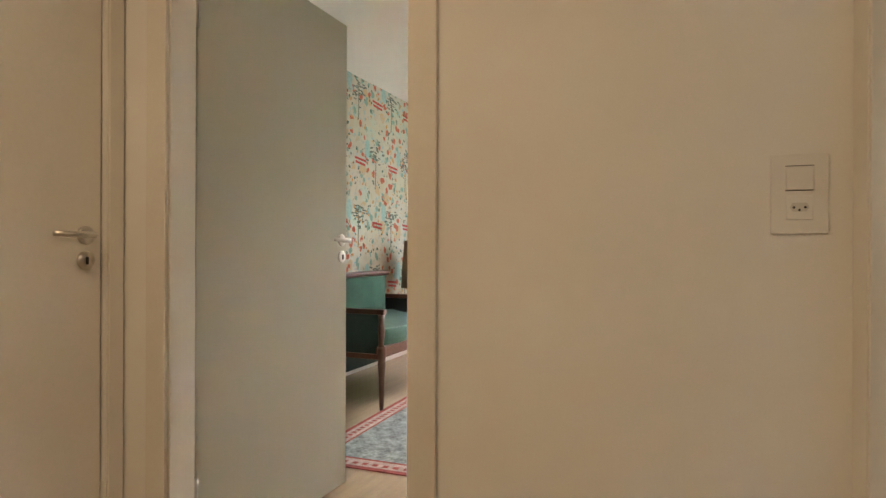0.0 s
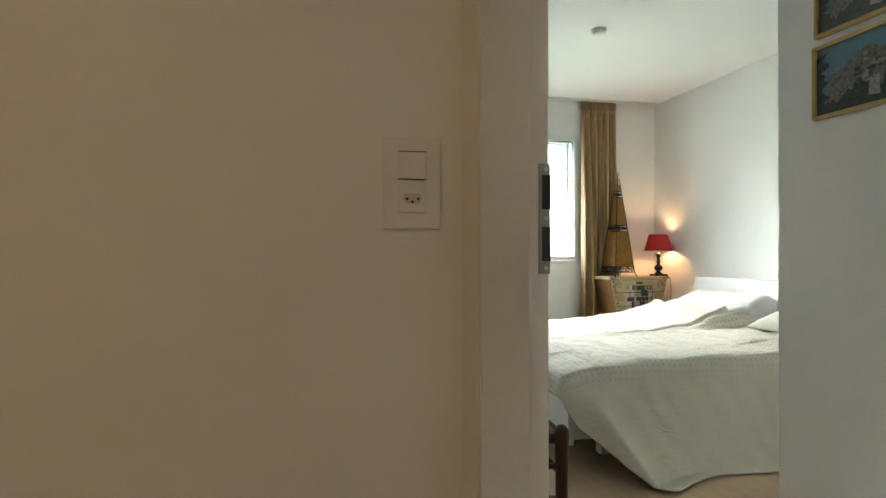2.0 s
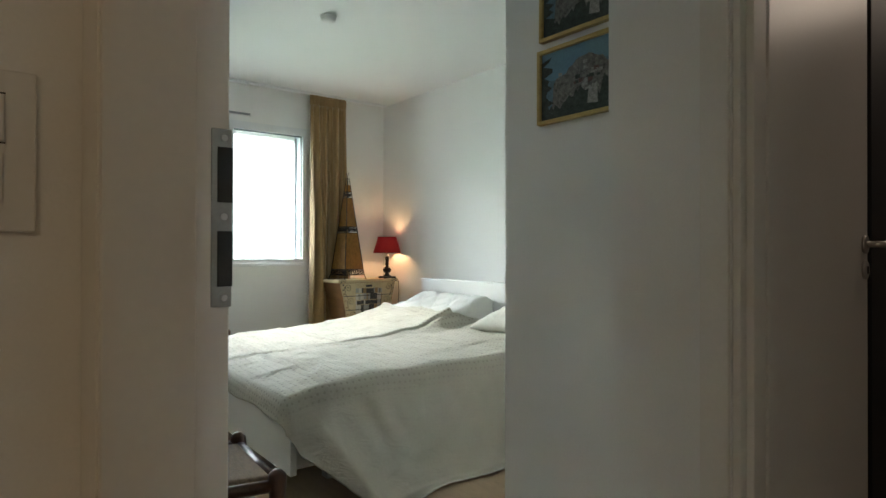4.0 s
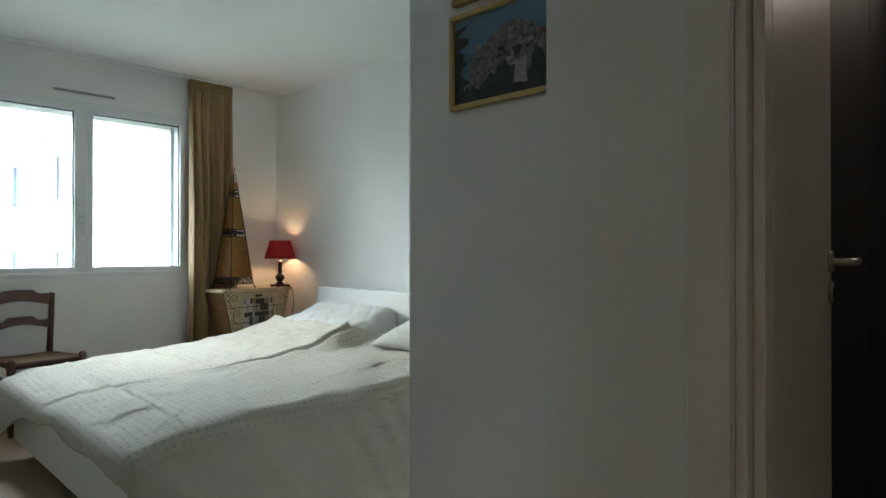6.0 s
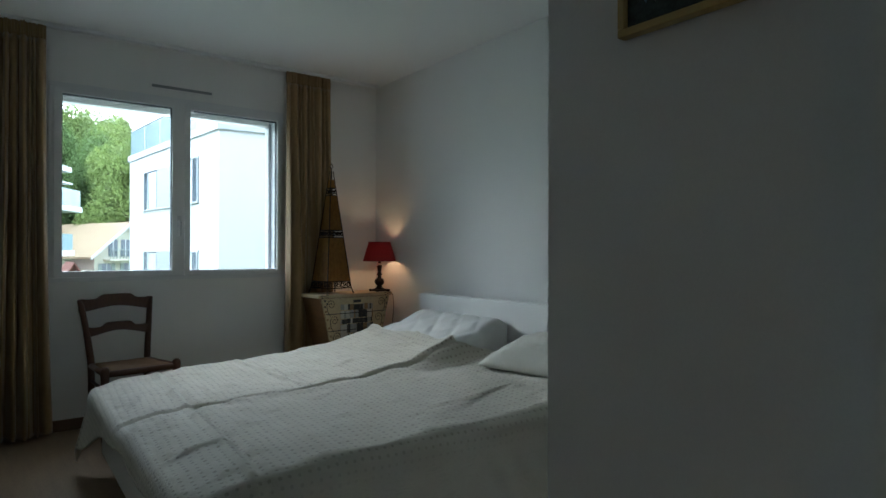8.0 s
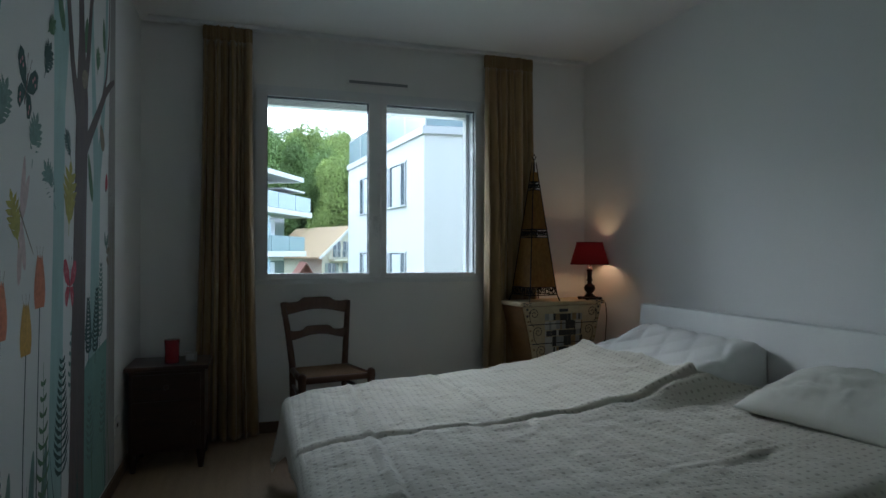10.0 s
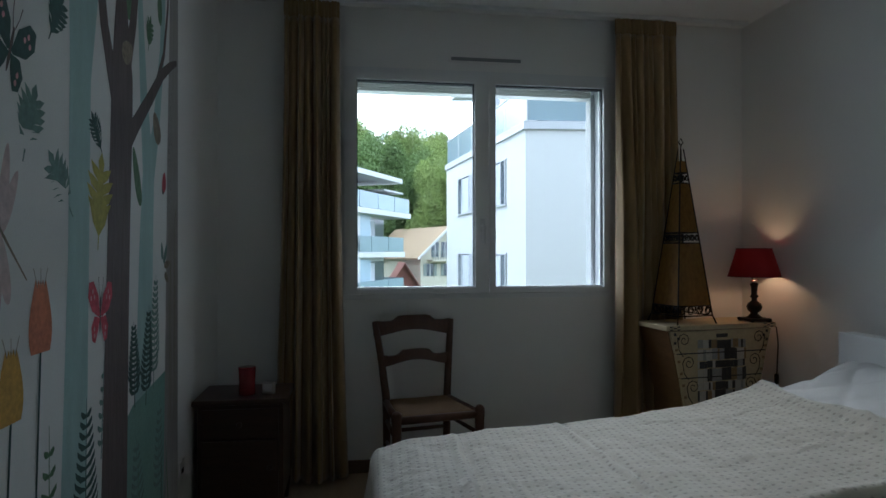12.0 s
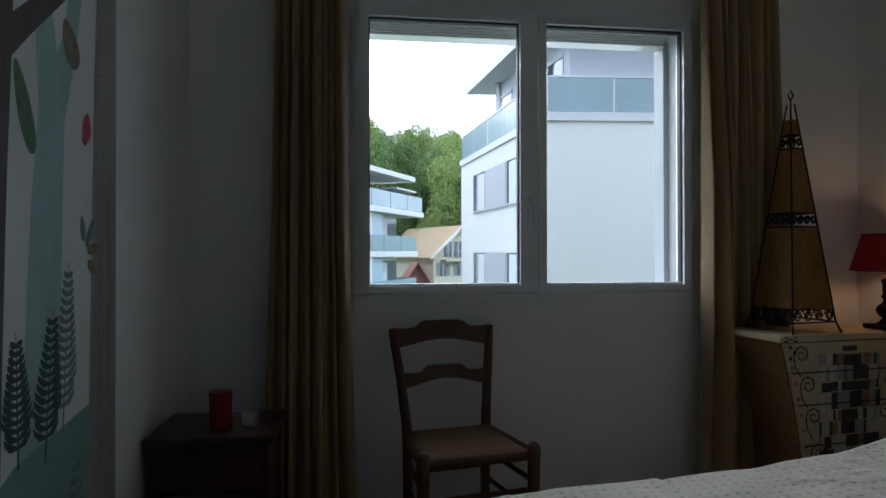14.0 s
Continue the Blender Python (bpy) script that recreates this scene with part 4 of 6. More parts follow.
cord = tagged(part("lamp_cord", bm, BLACK_METAL, smooth=True), "black lamp cord with inline switch hanging beside the chest", "cable")
part("inline_switch", boxes((3.466, 3.482, 5.361, 5.379, 0.49, 0.545), bevel=0.004), BLACK_METAL, cord)

# tall pyramid lamp of parchment and iron
PARCH = bpy.data.materials.new("amber_parchment")
PARCH.use_nodes = True
n, l = PARCH.node_tree.nodes, PARCH.node_tree.links
b = n["Principled BSDF"]
b.inputs["Roughness"].default_value = 0.55
tx, rp = n.new("ShaderNodeTexNoise"), n.new("ShaderNodeValToRGB")
tx.inputs["Scale"].default_value, tx.inputs["Detail"].default_value = 9, 6
rp.color_ramp.elements[0].color, rp.color_ramp.elements[1].color = (0.15, 0.070, 0.012, 1), (0.46, 0.245, 0.05, 1)
tr, mx = n.new("ShaderNodeBsdfTranslucent"), n.new("ShaderNodeMixShader")
mx.inputs[0].default_value = 0.4
l.new(tx.outputs["Fac"], rp.inputs[0])
l.new(rp.outputs[0], b.inputs["Base Color"])
l.new(rp.outputs[0], tr.inputs[0])
l.new(b.outputs[0], mx.inputs[1])
l.new(tr.outputs[0], mx.inputs[2])
l.new(mx.outputs[0], n["Material Output"].inputs[0])
tower = thing("pyramid_lamp", "tall unlit pyramid lamp of amber parchment and iron", "lamp", pose(2.985, 5.475, CT, 0, 0, 9) @ Matrix.Diagonal((0.80, 0.80, 0.94, 1)))


def tower_half(z):
    return 0.138 * (1 - z / 1.06) + 0.004


def tower_shell(z0, z1):
    bm = bmesh.new()
    a = [bm.verts.new((sx * tower_half(z0), sy * tower_half(z0), z0)) for sx, sy in ((-1, -1), (1, -1), (1, 1), (-1, 1))]
    c = [bm.verts.new((sx * tower_half(z1), sy * tower_half(z1), z1)) for sx, sy in ((-1, -1), (1, -1), (1, 1), (-1, 1))]
    for k in range(4):
        bm.faces.new((a[k], a[(k + 1) % 4], c[(k + 1) % 4], c[k]))
    return bm


for z0, z1 in ((0.10, 0.455), (0.515, 0.80)):
    part("parchment_panel", tower_shell(z0, z1), PARCH, tower, "amber parchment panels")
part("parchment_panel", tower_shell(0.86, 0.93), PARCH, tower)
for sx, sy in ((-1, -1), (1, -1), (1, 1), (-1, 1)):
    bm = bmesh.new()
    tube(bm, [(sx * (tower_half(0) + 0.012), sy * (tower_half(0) + 0.012), 0.0), (sx * tower_half(0.05), sy * tower_half(0.05), 0.05), (sx * tower_half(0.5), sy * tower_half(0.5), 0.5), (sx * tower_half(1.0), sy * tower_half(1.0), 1.0)], [0.006, 0.005, 0.005, 0.004], 8)
    part("iron_rib", bm, BLACK_METAL, tower, smooth=True)
for z0, z1 in ((0.045, 0.10), (0.455, 0.515), (0.80, 0.86)):
    for turn in range(4):
        bm = bmesh.new()
        h0, h1 = tower_half(z0), tower_half(z1)
        tube(bm, [(-h0, -h0, z0), (h0, -h0, z0)], 0.004, 6)
        tube(bm, [(-h1, -h1, z1), (h1, -h1, z1)], 0.004, 6)
        count = 4 if z0 < 0.7 else 2
        for k in range(count):
            cx = -h0 + (k + 0.5) * 2 * h0 / count
            rr = min(h0 / count, (z1 - z0) / 2) * 0.92
            zc = (z0 + z1) / 2
            tube(bm, [(cx + rr * math.cos(t * 0.7) * (1 - t / 26), -(h0 + h1) / 2, zc + rr * math.sin(t * 0.7) * (1 - t / 26)) for t in range(16)], 0.0032, 6)
        bm.transform(pose(0, 0, 0, 0, 0, 90 * turn))
        part("iron_scrollwork", bm, BLACK_METAL, tower, smooth=True)
bm = bmesh.new()
tube(bm, [(0, 0, 0.99), (0, 0, 1.02), (0.018, 0, 1.04), (0, 0, 1.062), (-0.018, 0, 1.04), (0, 0, 1.02)], 0.004, 8)
part("finial", bm, BLACK_METAL, tower, smooth=True)

# nightstand
stand = thing("nightstand", "dark mahogany nightstand with one drawer", "nightstand", pose(0.722, 5.36, 0))
part("top", boxes((-0.205, 0.205, -0.175, 0.16, 0.528, 0.552), bevel=0.008), MAHOGANY, stand)
part("body", boxes((-0.185, 0.185, -0.155, 0.15, 0.10, 0.527), bevel=0.004), MAHOGANY, stand)
drawer = part("drawer", boxes((-0.165, 0.165, -0.168, -0.156, 0.38, 0.51), bevel=0.004), MAHOGANY, stand)
part("knob", lathe([(0.006, 0), (0.006, 0.01), (0.013, 0.016), (0.010, 0.024)], 16, pose(0, -0.168, 0.445, 90)), MAHOGANY, drawer, smooth=True)
door = part("door", boxes((-0.165, 0.165, -0.168, -0.156, 0.12, 0.37), bevel=0.004), MAHOGANY, stand)
part("knob", lathe([(0.006, 0), (0.006, 0.01), (0.013, 0.016), (0.010, 0.024)], 16, pose(0.13, -0.168, 0.25, 90)), MAHOGANY, door, smooth=True)
for x, y in ((-0.165, -0.135), (0.165, -0.135), (-0.165, 0.13), (0.165, 0.13)):
    part("foot", lathe([(0.014, 0), (0.020, 0.05), (0.024, 0.10)], 14, pose(x, y, 0)), MAHOGANY, stand, smooth=True)
RED = material("red_glazed_ceramic", (0.22, 0.010, 0.016), 0.25, vary=0.1, scale=20, bump=0.02)
beaker = thing("beaker", "tall red ceramic beaker on the dark nightstand", "beaker", pose(0.735, 5.30, 0.552))
part("cup", lathe([(0.0, 0.004), (0.032, 0.002), (0.036, 0.0), (0.037, 0.006), (0.036, 0.06), (0.038, 0.118), (0.039, 0.124), (0.035, 0.124), (0.032, 0.012), (0.0, 0.010)], 32), RED, beaker, smooth=True)
part("rim", lathe([(0.0385, 0.1185), (0.0402, 0.121), (0.0395, 0.125), (0.036, 0.1262)], 32), RED, beaker, smooth=True)
# Block added for a glass's glint beside the beaker; no clock is known
glint = thing("silver_block", "small silver block added for a pale glint beside the beaker", "clock", pose(0.832, 5.30, 0.552, 0, 0, -20))
part("case", boxes((-0.028, 0.028, -0.014, 0.014, 0.0, 0.055), bevel=0.006), STEEL, glint)
part("front_plate", boxes((-0.022, 0.022, -0.0155, -0.0142, 0.012, 0.046)), PLASTIC, glint, "pale front plate")


# ---- framed photographs ----
def paint(name, color, vary=0.35, scale=45):
    return material(name, color, 0.35, vary=vary, scale=scale, fine=160, bump=0.0)


SKY_BLUE, HAZE = paint("photo_sky", (0.13, 0.25, 0.35), 0.2, 6), paint("photo_hills", (0.10, 0.17, 0.22))
ROCK, TREE_D, TREE_T, HOUSE = paint("photo_rock", (0.15, 0.14, 0.13), 0.8, 70), paint("photo_dark_trees", (0.025, 0.035, 0.028), 0.9, 60), paint("photo_green", (0.06, 0.075, 0.03), 0.9, 80), paint("photo_houses", (0.29, 0.28, 0.26), 0.5, 90)
ROOFS = paint("photo_red_roofs", (0.11, 0.055, 0.045), 0.5, 60)
GOLD = material("pale_gilt_wood", (0.50, 0.36, 0.12), 0.4, vary=0.12, scale=25, fine=90, stretch=(1, 1, 1))


def photo(y_mid, z_mid, w, h, lean, seed, label):
    rng = random.Random(seed)
    p = thing("framed_photo", label, "picture", pose(1.685, y_mid, z_mid, 0, 0, -90) @ pose(0, 0, 0, 0, lean), "framed photographs in the recess")
    f = 0.012
    for r in ((-w / 2, w / 2, -0.020, -0.001, -h / 2, -h / 2 + f), (-w / 2, w / 2, -0.020, -0.001, h / 2 - f, h / 2), (-w / 2, -w / 2 + f, -0.020, -0.001, -h / 2 + f, h / 2 - f), (w / 2 - f, w / 2, -0.020, -0.001, -h / 2 + f, h / 2 - f)):
        part("frame_bar", boxes(r, bevel=0.002), GOLD, p, "pale gilt wooden bar")
    W, Z = w / 2 - f, h / 2 - f
    pr = part("print", boxes((-W, W, -0.008, -0.002, -Z, Z)), SKY_BLUE, p, "landscape photograph with rocky hill village")

    def blob(outline, mat, layer):
        bm = bmesh.new()
        prism(bm, [(max(-W, min(W, x * W)), max(-Z, min(Z, z * Z))) for x, z in outline], 0.0004, pose(0, -0.0085 - 0.0005 * layer, 0))
        part("printed_shape", bm, mat, pr)

    def rough(base, amp, steps=26):
        return [(-1 + 2 * k / steps, base(-1 + 2 * k / steps) + rng.uniform(-amp, amp)) for k in range(steps + 1)]

    blob([(-1, -1)] + rough(lambda x: 0.28 + 0.12 * math.sin(3 * x), 0.03) + [(1, -1)], HAZE, 0)
    blob([(-0.75, -0.9)] + [(x, z) for x, z in rough(lambda x: 0.62 * math.exp(-((x - 0.12) / 0.55) ** 2) + 0.02, 0.06) if -0.75 <= x <= 0.95] + [(0.95, -0.9)], ROCK, 1)
    for k in range(26):
        x, z = rng.gauss(0.18, 0.28), rng.uniform(-0.35, 0.45)
        s = rng.uniform(0.03, 0.075)
        blob([(x - s, z - s), (x + s, z - s * 0.8), (x + s * 0.9, z + s * 0.7), (x - s * 0.8, z + s)], rng.choice((HOUSE, HOUSE, ROOFS, TREE_D)), 2)
    blob([(-1, -1)] + rough(lambda x: -0.42 + 0.25 * math.sin(4 * x + 1.0) + (0.3 if x > 0.45 else 0) - (0.25 if 0.0 < x < 0.4 else 0), 0.09, 40) + [(1, -1)], TREE_D, 3)
    tree = [(-1, -1), (-1, 0.75)]
    for k in range(14):
        tree.append((-0.95 + 0.28 * rng.random(), 0.85 - 1.6 * k / 14))
    blob(tree + [(-0.55, -1)], TREE_D, 4)
    blob([(0.12, -0.75), (0.36, -0.8), (0.34, -0.2), (0.24, -0.35), (0.16, -0.25)], HOUSE, 4)
    return p


photo(1.632, 1.584, 0.342, 0.230, 0.0, 4, "gilt-framed landscape photograph of a rocky hill village")
photo(1.625, 1.838, 0.338, 0.230, 0.4, 9, "gilt-framed photograph of ruins above a flowering meadow")


# ---- forest mural ----
MURAL_X = 0.512


def wash(name, color, vary=0.25, scale=7, stretch=(1, 1, 1)):
    return material(name, color, 0.75, vary=vary, scale=scale, fine=70, bump=0.0, stretch=stretch)


INK = {
    "teal": wash("teal_wash", (0.32, 0.47, 0.45), 0.14, 5, (1, 6, 0.8)),
    "pale_teal": wash("pale_teal_wash", (0.38, 0.54, 0.52), 0.12, 5, (1, 6, 0.8)),
    "bark": wash("brown_bark_wash", (0.13, 0.10, 0.095), 0.35, 9, (1, 9, 0.6)),
    "grey": wash("grey_bark_wash", (0.36, 0.34, 0.32), 0.22, 9, (1, 9, 0.5)),
    "green": wash("green_leaf_wash", (0.12, 0.22, 0.12), 0.35, 25),
    "fern": wash("dark_fern_wash", (0.045, 0.10, 0.09), 0.3, 25),
    "sage": wash("sage_wash", (0.17, 0.27, 0.24), 0.3, 25),
    "yellow": wash("yellow_leaf_wash", (0.42, 0.38, 0.08), 0.3, 25),
    "orange": wash("orange_petal_wash", (0.58, 0.20, 0.10), 0.3, 18),
    "gold": wash("gold_petal_wash", (0.60, 0.36, 0.07), 0.3, 18),
    "red": wash("red_wing_wash", (0.50, 0.07, 0.10), 0.4, 30),
    "pink": wash("pink_wing_wash", (0.60, 0.30, 0.32), 0.3, 30),
    "blush": wash("pale_blush_wash", (0.62, 0.50, 0.49), 0.2, 30),
    "hill": wash("green_hill_wash", (0.22, 0.38, 0.33), 0.16, 6),
    "brown": wash("brown_seed_wash", (0.26, 0.22, 0.16), 0.4, 40),
}
PAPER = material("mural_paper", (0.76, 0.77, 0.75), 0.8, vary=0.05, scale=3, fine=180, bump=0.03)
mural = thing("wall_mural", "painted woodland wall mural with trees, ferns and butterflies", "mural", pose(MURAL_X, 0, 0))
part("paper", boxes((-0.0038, 0.0, 2.35, 5.010, 0.072, H - 0.002)), PAPER, mural, "off-white mural paper")
mural_layer = [0]
MURAL_LEVEL = {"pale_teal": 1, "teal": 2, "hill": 4, "grey": 6, "bark": 14, "green": 12, "fern": 16, "sage": 10, "yellow": 18, "orange": 18, "gold": 18, "red": 20, "pink": 22, "blush": 3, "brown": 24}


def stroke(name, outline, ink):
    """A painted shape on the mural: an outline in y and z."""
    mural_layer[0] += 1
    lift = 0.0003 + 0.00004 * MURAL_LEVEL[ink] + 0.000004 * (mural_layer[0] % 9)
    bm = bmesh.new()
    if isinstance(outline, tuple):
        sides = [[bm.verts.new((lift, y, z)) for y, z in row] for row in outline]
        for k in range(len(sides[0]) - 1):
            bm.faces.new((sides[0][k], sides[1][k], sides[1][k + 1], sides[0][k + 1]))
    else:
        verts = [bm.verts.new((lift, y, z)) for y, z in outline]
        for tri in tessellate_polygon([[Vector((y, z, 0)) for y, z in outline]]):
            bm.faces.new([verts[k] for k in tri])
    return part(name, bm, INK[ink], mural)


def band(points):
    """An outline from a midline: rows of y, z and half-width."""
    left, right = [], []
    for i, (y, z, h) in enumerate(points):
        a, b = points[max(i - 1, 0)], points[min(i + 1, len(points) - 1)]
        dy, dz = b[0] - a[0], b[1] - a[1]
        q = math.hypot(dy, dz)
        left.append((y - dz / q * h, z + dy / q * h))
        right.append((y + dz / q * h, z - dy / q * h))
    return left, right


def tree_painting(name, ink, points, limbs):
    stroke(name, band(points), ink)
    for limb in limbs:
        stroke("painted_branch", band(limb), ink)


tree_painting("painted_tree", "pale_teal", [(4.06, 0.08, 0.085), (4.085, 0.6, 0.072), (4.11, 1.2, 0.060), (4.12, 1.7, 0.062), (4.10, 2.1, 0.05), (4.05, 2.54, 0.04)], [[(4.12, 1.62, 0.05), (4.19, 1.9, 0.035), (4.26, 2.3, 0.025), (4.28, 2.54, 0.02)]])
tree_painting("painted_tree", "pale_teal", [(4.58, 0.6, 0.085), (4.61, 0.9, 0.075), (4.63, 1.25, 0.068), (4.65, 1.48, 0.058), (4.60, 1.75, 0.035), (4.56, 2.1, 0.022), (4.55, 2.54, 0.015)], [[(4.65, 1.46, 0.055), (4.73, 1.65, 0.035), (4.80, 1.95, 0.026), (4.83, 2.3, 0.02), (4.84, 2.54, 0.02)]])
tree_painting("painted_tree", "teal", [(3.45, 0.08, 0.08), (3.47, 0.8, 0.07), (3.46, 1.6, 0.06), (3.48, 2.54, 0.05)], [[(3.46, 1.5, 0.04), (3.60, 1.9, 0.03), (3.66, 2.5, 0.02)]])
stroke("painted_hill", [(4.40, 0.08), (4.40, 0.66), (4.50, 0.71), (4.62, 0.725), (4.75, 0.745), (4.86, 0.76), (4.86, 0.08)], "hill")
tree_painting("painted_tree", "grey", [(4.905, 0.08, 0.10), (4.915, 0.5, 0.088), (4.925, 1.0, 0.080), (4.935, 1.6, 0.070), (4.95, 2.1, 0.056), (4.955, 2.54, 0.052)], [])
for k in range(14):
    y0 = 4.87 + 0.009 * k
    stroke("painted_bark_line", band([(y0, 0.4 + 0.05 * (k % 3), 0.0008), (y0 + 0.012 * math.sin(k), 0.9 + 0.04 * k, 0.0016), (y0 + 0.008, 1.3 + 0.03 * (k % 4), 0.0006)]), "brown")
tree_painting("painted_tree", "bark", [(4.33, 0.08, 0.115), (4.345, 0.4, 0.100), (4.365, 0.9, 0.093), (4.385, 1.3, 0.088), (4.405, 1.62, 0.088), (4.41, 1.76, 0.085), (4.40, 2.0, 0.04), (4.38, 2.3, 0.034), (4.36, 2.54, 0.03)], [
    [(4.37, 1.64, 0.040), (4.27, 1.86, 0.030), (4.20, 2.15, 0.024), (4.16, 2.54, 0.018)],
    [(4.45, 1.56, 0.035), (4.54, 1.64, 0.030), (4.68, 1.76, 0.026), (4.80, 1.87, 0.022), (4.90, 1.93, 0.018), (4.985, 1.97, 0.010)],
    [(4.72, 1.79, 0.018), (4.82, 1.95, 0.013), (4.87, 2.15, 0.010), (4.885, 2.4, 0.006)],
    [(4.42, 1.72, 0.035), (4.50, 1.95, 0.028), (4.56, 2.25, 0.022), (4.62, 2.54, 0.016)],
    [(4.54, 2.15, 0.012), (4.60, 2.25, 0.010), (4.68, 2.40, 0.006)],
])


def lobed_leaf(y, z, size, turn, ink, lobes=4):
    """A leaf with pointed side lobes along its midrib."""
    right = []
    for j in range(lobes):
        u = -0.75 + 1.35 * j / lobes
        reach = 0.62 * math.sin(math.pi * (0.22 + 0.62 * j / lobes))
        right += [(0.12, u), (reach * 0.72, u + 0.16), (reach, u + 0.42), (reach * 0.55, u + 0.36)]
    right += [(0.10, 0.62), (0.14, 0.80)]
    shape = [(0.0, -0.9)] + right + [(0.0, 1.05)] + [(-p, q) for p, q in right[::-1]]
    stroke("painted_leaf", [(y + size * (1.15 * p * math.cos(turn) + q * math.sin(turn)), z + size * (q * math.cos(turn) - 1.15 * p * math.sin(turn))) for p, q in shape], ink)
    stroke("painted_stem", band([(y - size * 0.85 * math.sin(turn), z - size * 0.85 * math.cos(turn), 0.003), (y - size * 1.2 * math.sin(turn), z - size * 1.2 * math.cos(turn), 0.002)]), ink)


def plain_leaf(y, z, length, width, turn, ink):
    pts = []
    for k in range(28):
        t = 2 * math.pi * k / 28
        u, v = math.cos(t), math.sin(t) * (1 - 0.25 * math.cos(t))
        pts.append((y + length / 2 * u * math.sin(turn) + width / 2 * v * math.cos(turn), z + length / 2 * u * math.cos(turn) - width / 2 * v * math.sin(turn)))
    stroke("painted_leaf", pts, ink)


lobed_leaf(3.869, 1.50, 0.085, 0.3, "sage", 6)
lobed_leaf(4.217, 1.542, 0.058, -0.6, "fern", 7)
lobed_leaf(4.008, 1.376, 0.088, -0.7, "sage", 6)
lobed_leaf(4.241, 1.36, 0.125, 0.1, "yellow", 5)
lobed_leaf(3.99, 1.78, 0.07, 0.5, "fern", 6)
lobed_leaf(4.03, 1.90, 0.05, 0.9, "green", 5)
lobed_leaf(4.66, 1.98, 0.06, 0.2, "green", 5)
lobed_leaf(3.62, 1.55, 0.08, 0.4, "sage", 6)
lobed_leaf(3.70, 1.25, 0.08, -0.4, "yellow", 5)
plain_leaf(4.535, 1.455, 0.20, 0.055, -0.35, "green")
plain_leaf(4.735, 1.655, 0.12, 0.075, -0.5, "brown")
plain_leaf(4.47, 2.02, 0.15, 0.06, 0.2, "green")
plain_leaf(4.77, 2.12, 0.15, 0.05, -0.1, "green")
plain_leaf(4.13, 2.0, 0.16, 0.06, -0.5, "green")
plain_leaf(4.45, 1.84, 0.10, 0.07, 1.0, "brown")
plain_leaf(4.822, 1.47, 0.075, 0.046, 0.1, "red")
plain_leaf(4.812, 1.445, 0.045, 0.030, 0.1, "bark")
plain_leaf(4.42, 0.64, 0.10, 0.045, 0.0, "bark")
for k in range(60):
    rng = random.Random(k)
    y, z = 4.872 + 0.045 * rng.random(), 1.35 + 0.5 * rng.random()
    plain_leaf(y, z, 0.006, 0.004, 0.3 * k, "bark")


def butterfly(y, z, s, turn, ink, body="bark"):
    def put(py, pz):
        return (y + s * (py * math.cos(turn) + pz * math.sin(turn)), z + s * (pz * math.cos(turn) - py * math.sin(turn)))
    for side in (-1, 1):
        stroke("painted_wing", [put(side * p, q) for p, q in ((0.02, 0.0), (0.12, 0.45), (0.40, 0.75), (0.62, 0.72), (0.66, 0.40), (0.45, 0.10), (0.08, -0.05))], ink)
        stroke("painted_wing", [put(side * p, q) for p, q in ((0.02, -0.06), (0.30, -0.02), (0.46, -0.25), (0.40, -0.55), (0.24, -0.62), (0.08, -0.30))], ink)
        for p, q in ((0.42, 0.52), (0.50, 0.38), (0.33, 0.40), (0.30, -0.30), (0.28, -0.45)):
            stroke("painted_spot", [put(side * (p + 0.04 * math.cos(t)), q + 0.06 * math.sin(t)) for t in (0, 0.8, 1.6, 2.4, 3.2, 4.0, 4.8, 5.6)], "pink")
        stroke("painted_feeler", band([(*put(side * 0.02, 0.35), 0.0012), (*put(side * 0.10, 0.62), 0.0012), (*put(side * 0.13, 0.85), 0.0018)]), body)
    stroke("painted_body", [put(0.045 * math.cos(t), 0.42 * math.sin(t)) for t in [k * 0.45 for k in range(14)]], body)


butterfly(4.243, 1.03, 0.125, 0.05, "red")
butterfly(3.79, 1.63, 0.13, 0.3, "fern")
for side, turn, size in ((1, 0.15, 0.19), (1, 0.45, 0.15), (-1, 0.10, 0.19), (-1, -0.20, 0.15)):
    plain_leaf(3.755 + 0.5 * size * math.sin(turn) * side, 1.245 + side * 0.5 * size * math.cos(turn), size, 0.036, turn, "blush")
stroke("painted_body", band([(3.735, 1.275, 0.004), (3.77, 1.235, 0.004), (3.855, 1.145, 0.0022)]), "brown")


def tulip(y, z, s, ink, foot):
    for k, spread in enumerate((-0.34, 0.34, -0.15, 0.15, 0.0)):
        pts = [(y, z - s)]
        for t in range(9):
            u = t / 8
            pts.append((y + s * (spread * 0.75 - 0.42 * math.sin(math.pi * (0.15 + 0.85 * u)) ** 0.8 * (1 - 0.55 * u)), z - s + 1.9 * s * u))
        for t in range(8, -1, -1):
            u = t / 8
            pts.append((y + s * (spread * 0.75 + 0.42 * math.sin(math.pi * (0.15 + 0.85 * u)) ** 0.8 * (1 - 0.55 * u)), z - s + 1.9 * s * u))
        stroke("painted_petal", pts, ink)
    for k in (-1, 0, 1):
        stroke("painted_stamen", band([(y + 0.015 * k, z + 0.7 * s, 0.0012), (y + 0.030 * k, z + 1.15 * s, 0.0012), (y + 0.033 * k, z + 1.2 * s, 0.0008)]), "brown")
    stroke("painted_stem", band([(y, z - s, 0.004), (y - 0.02, (z + foot) / 2, 0.004), (y - 0.03, foot, 0.005)]), "fern")
    plain_leaf(y + 0.05, foot + 0.22, 0.26, 0.05, 0.15, "sage")


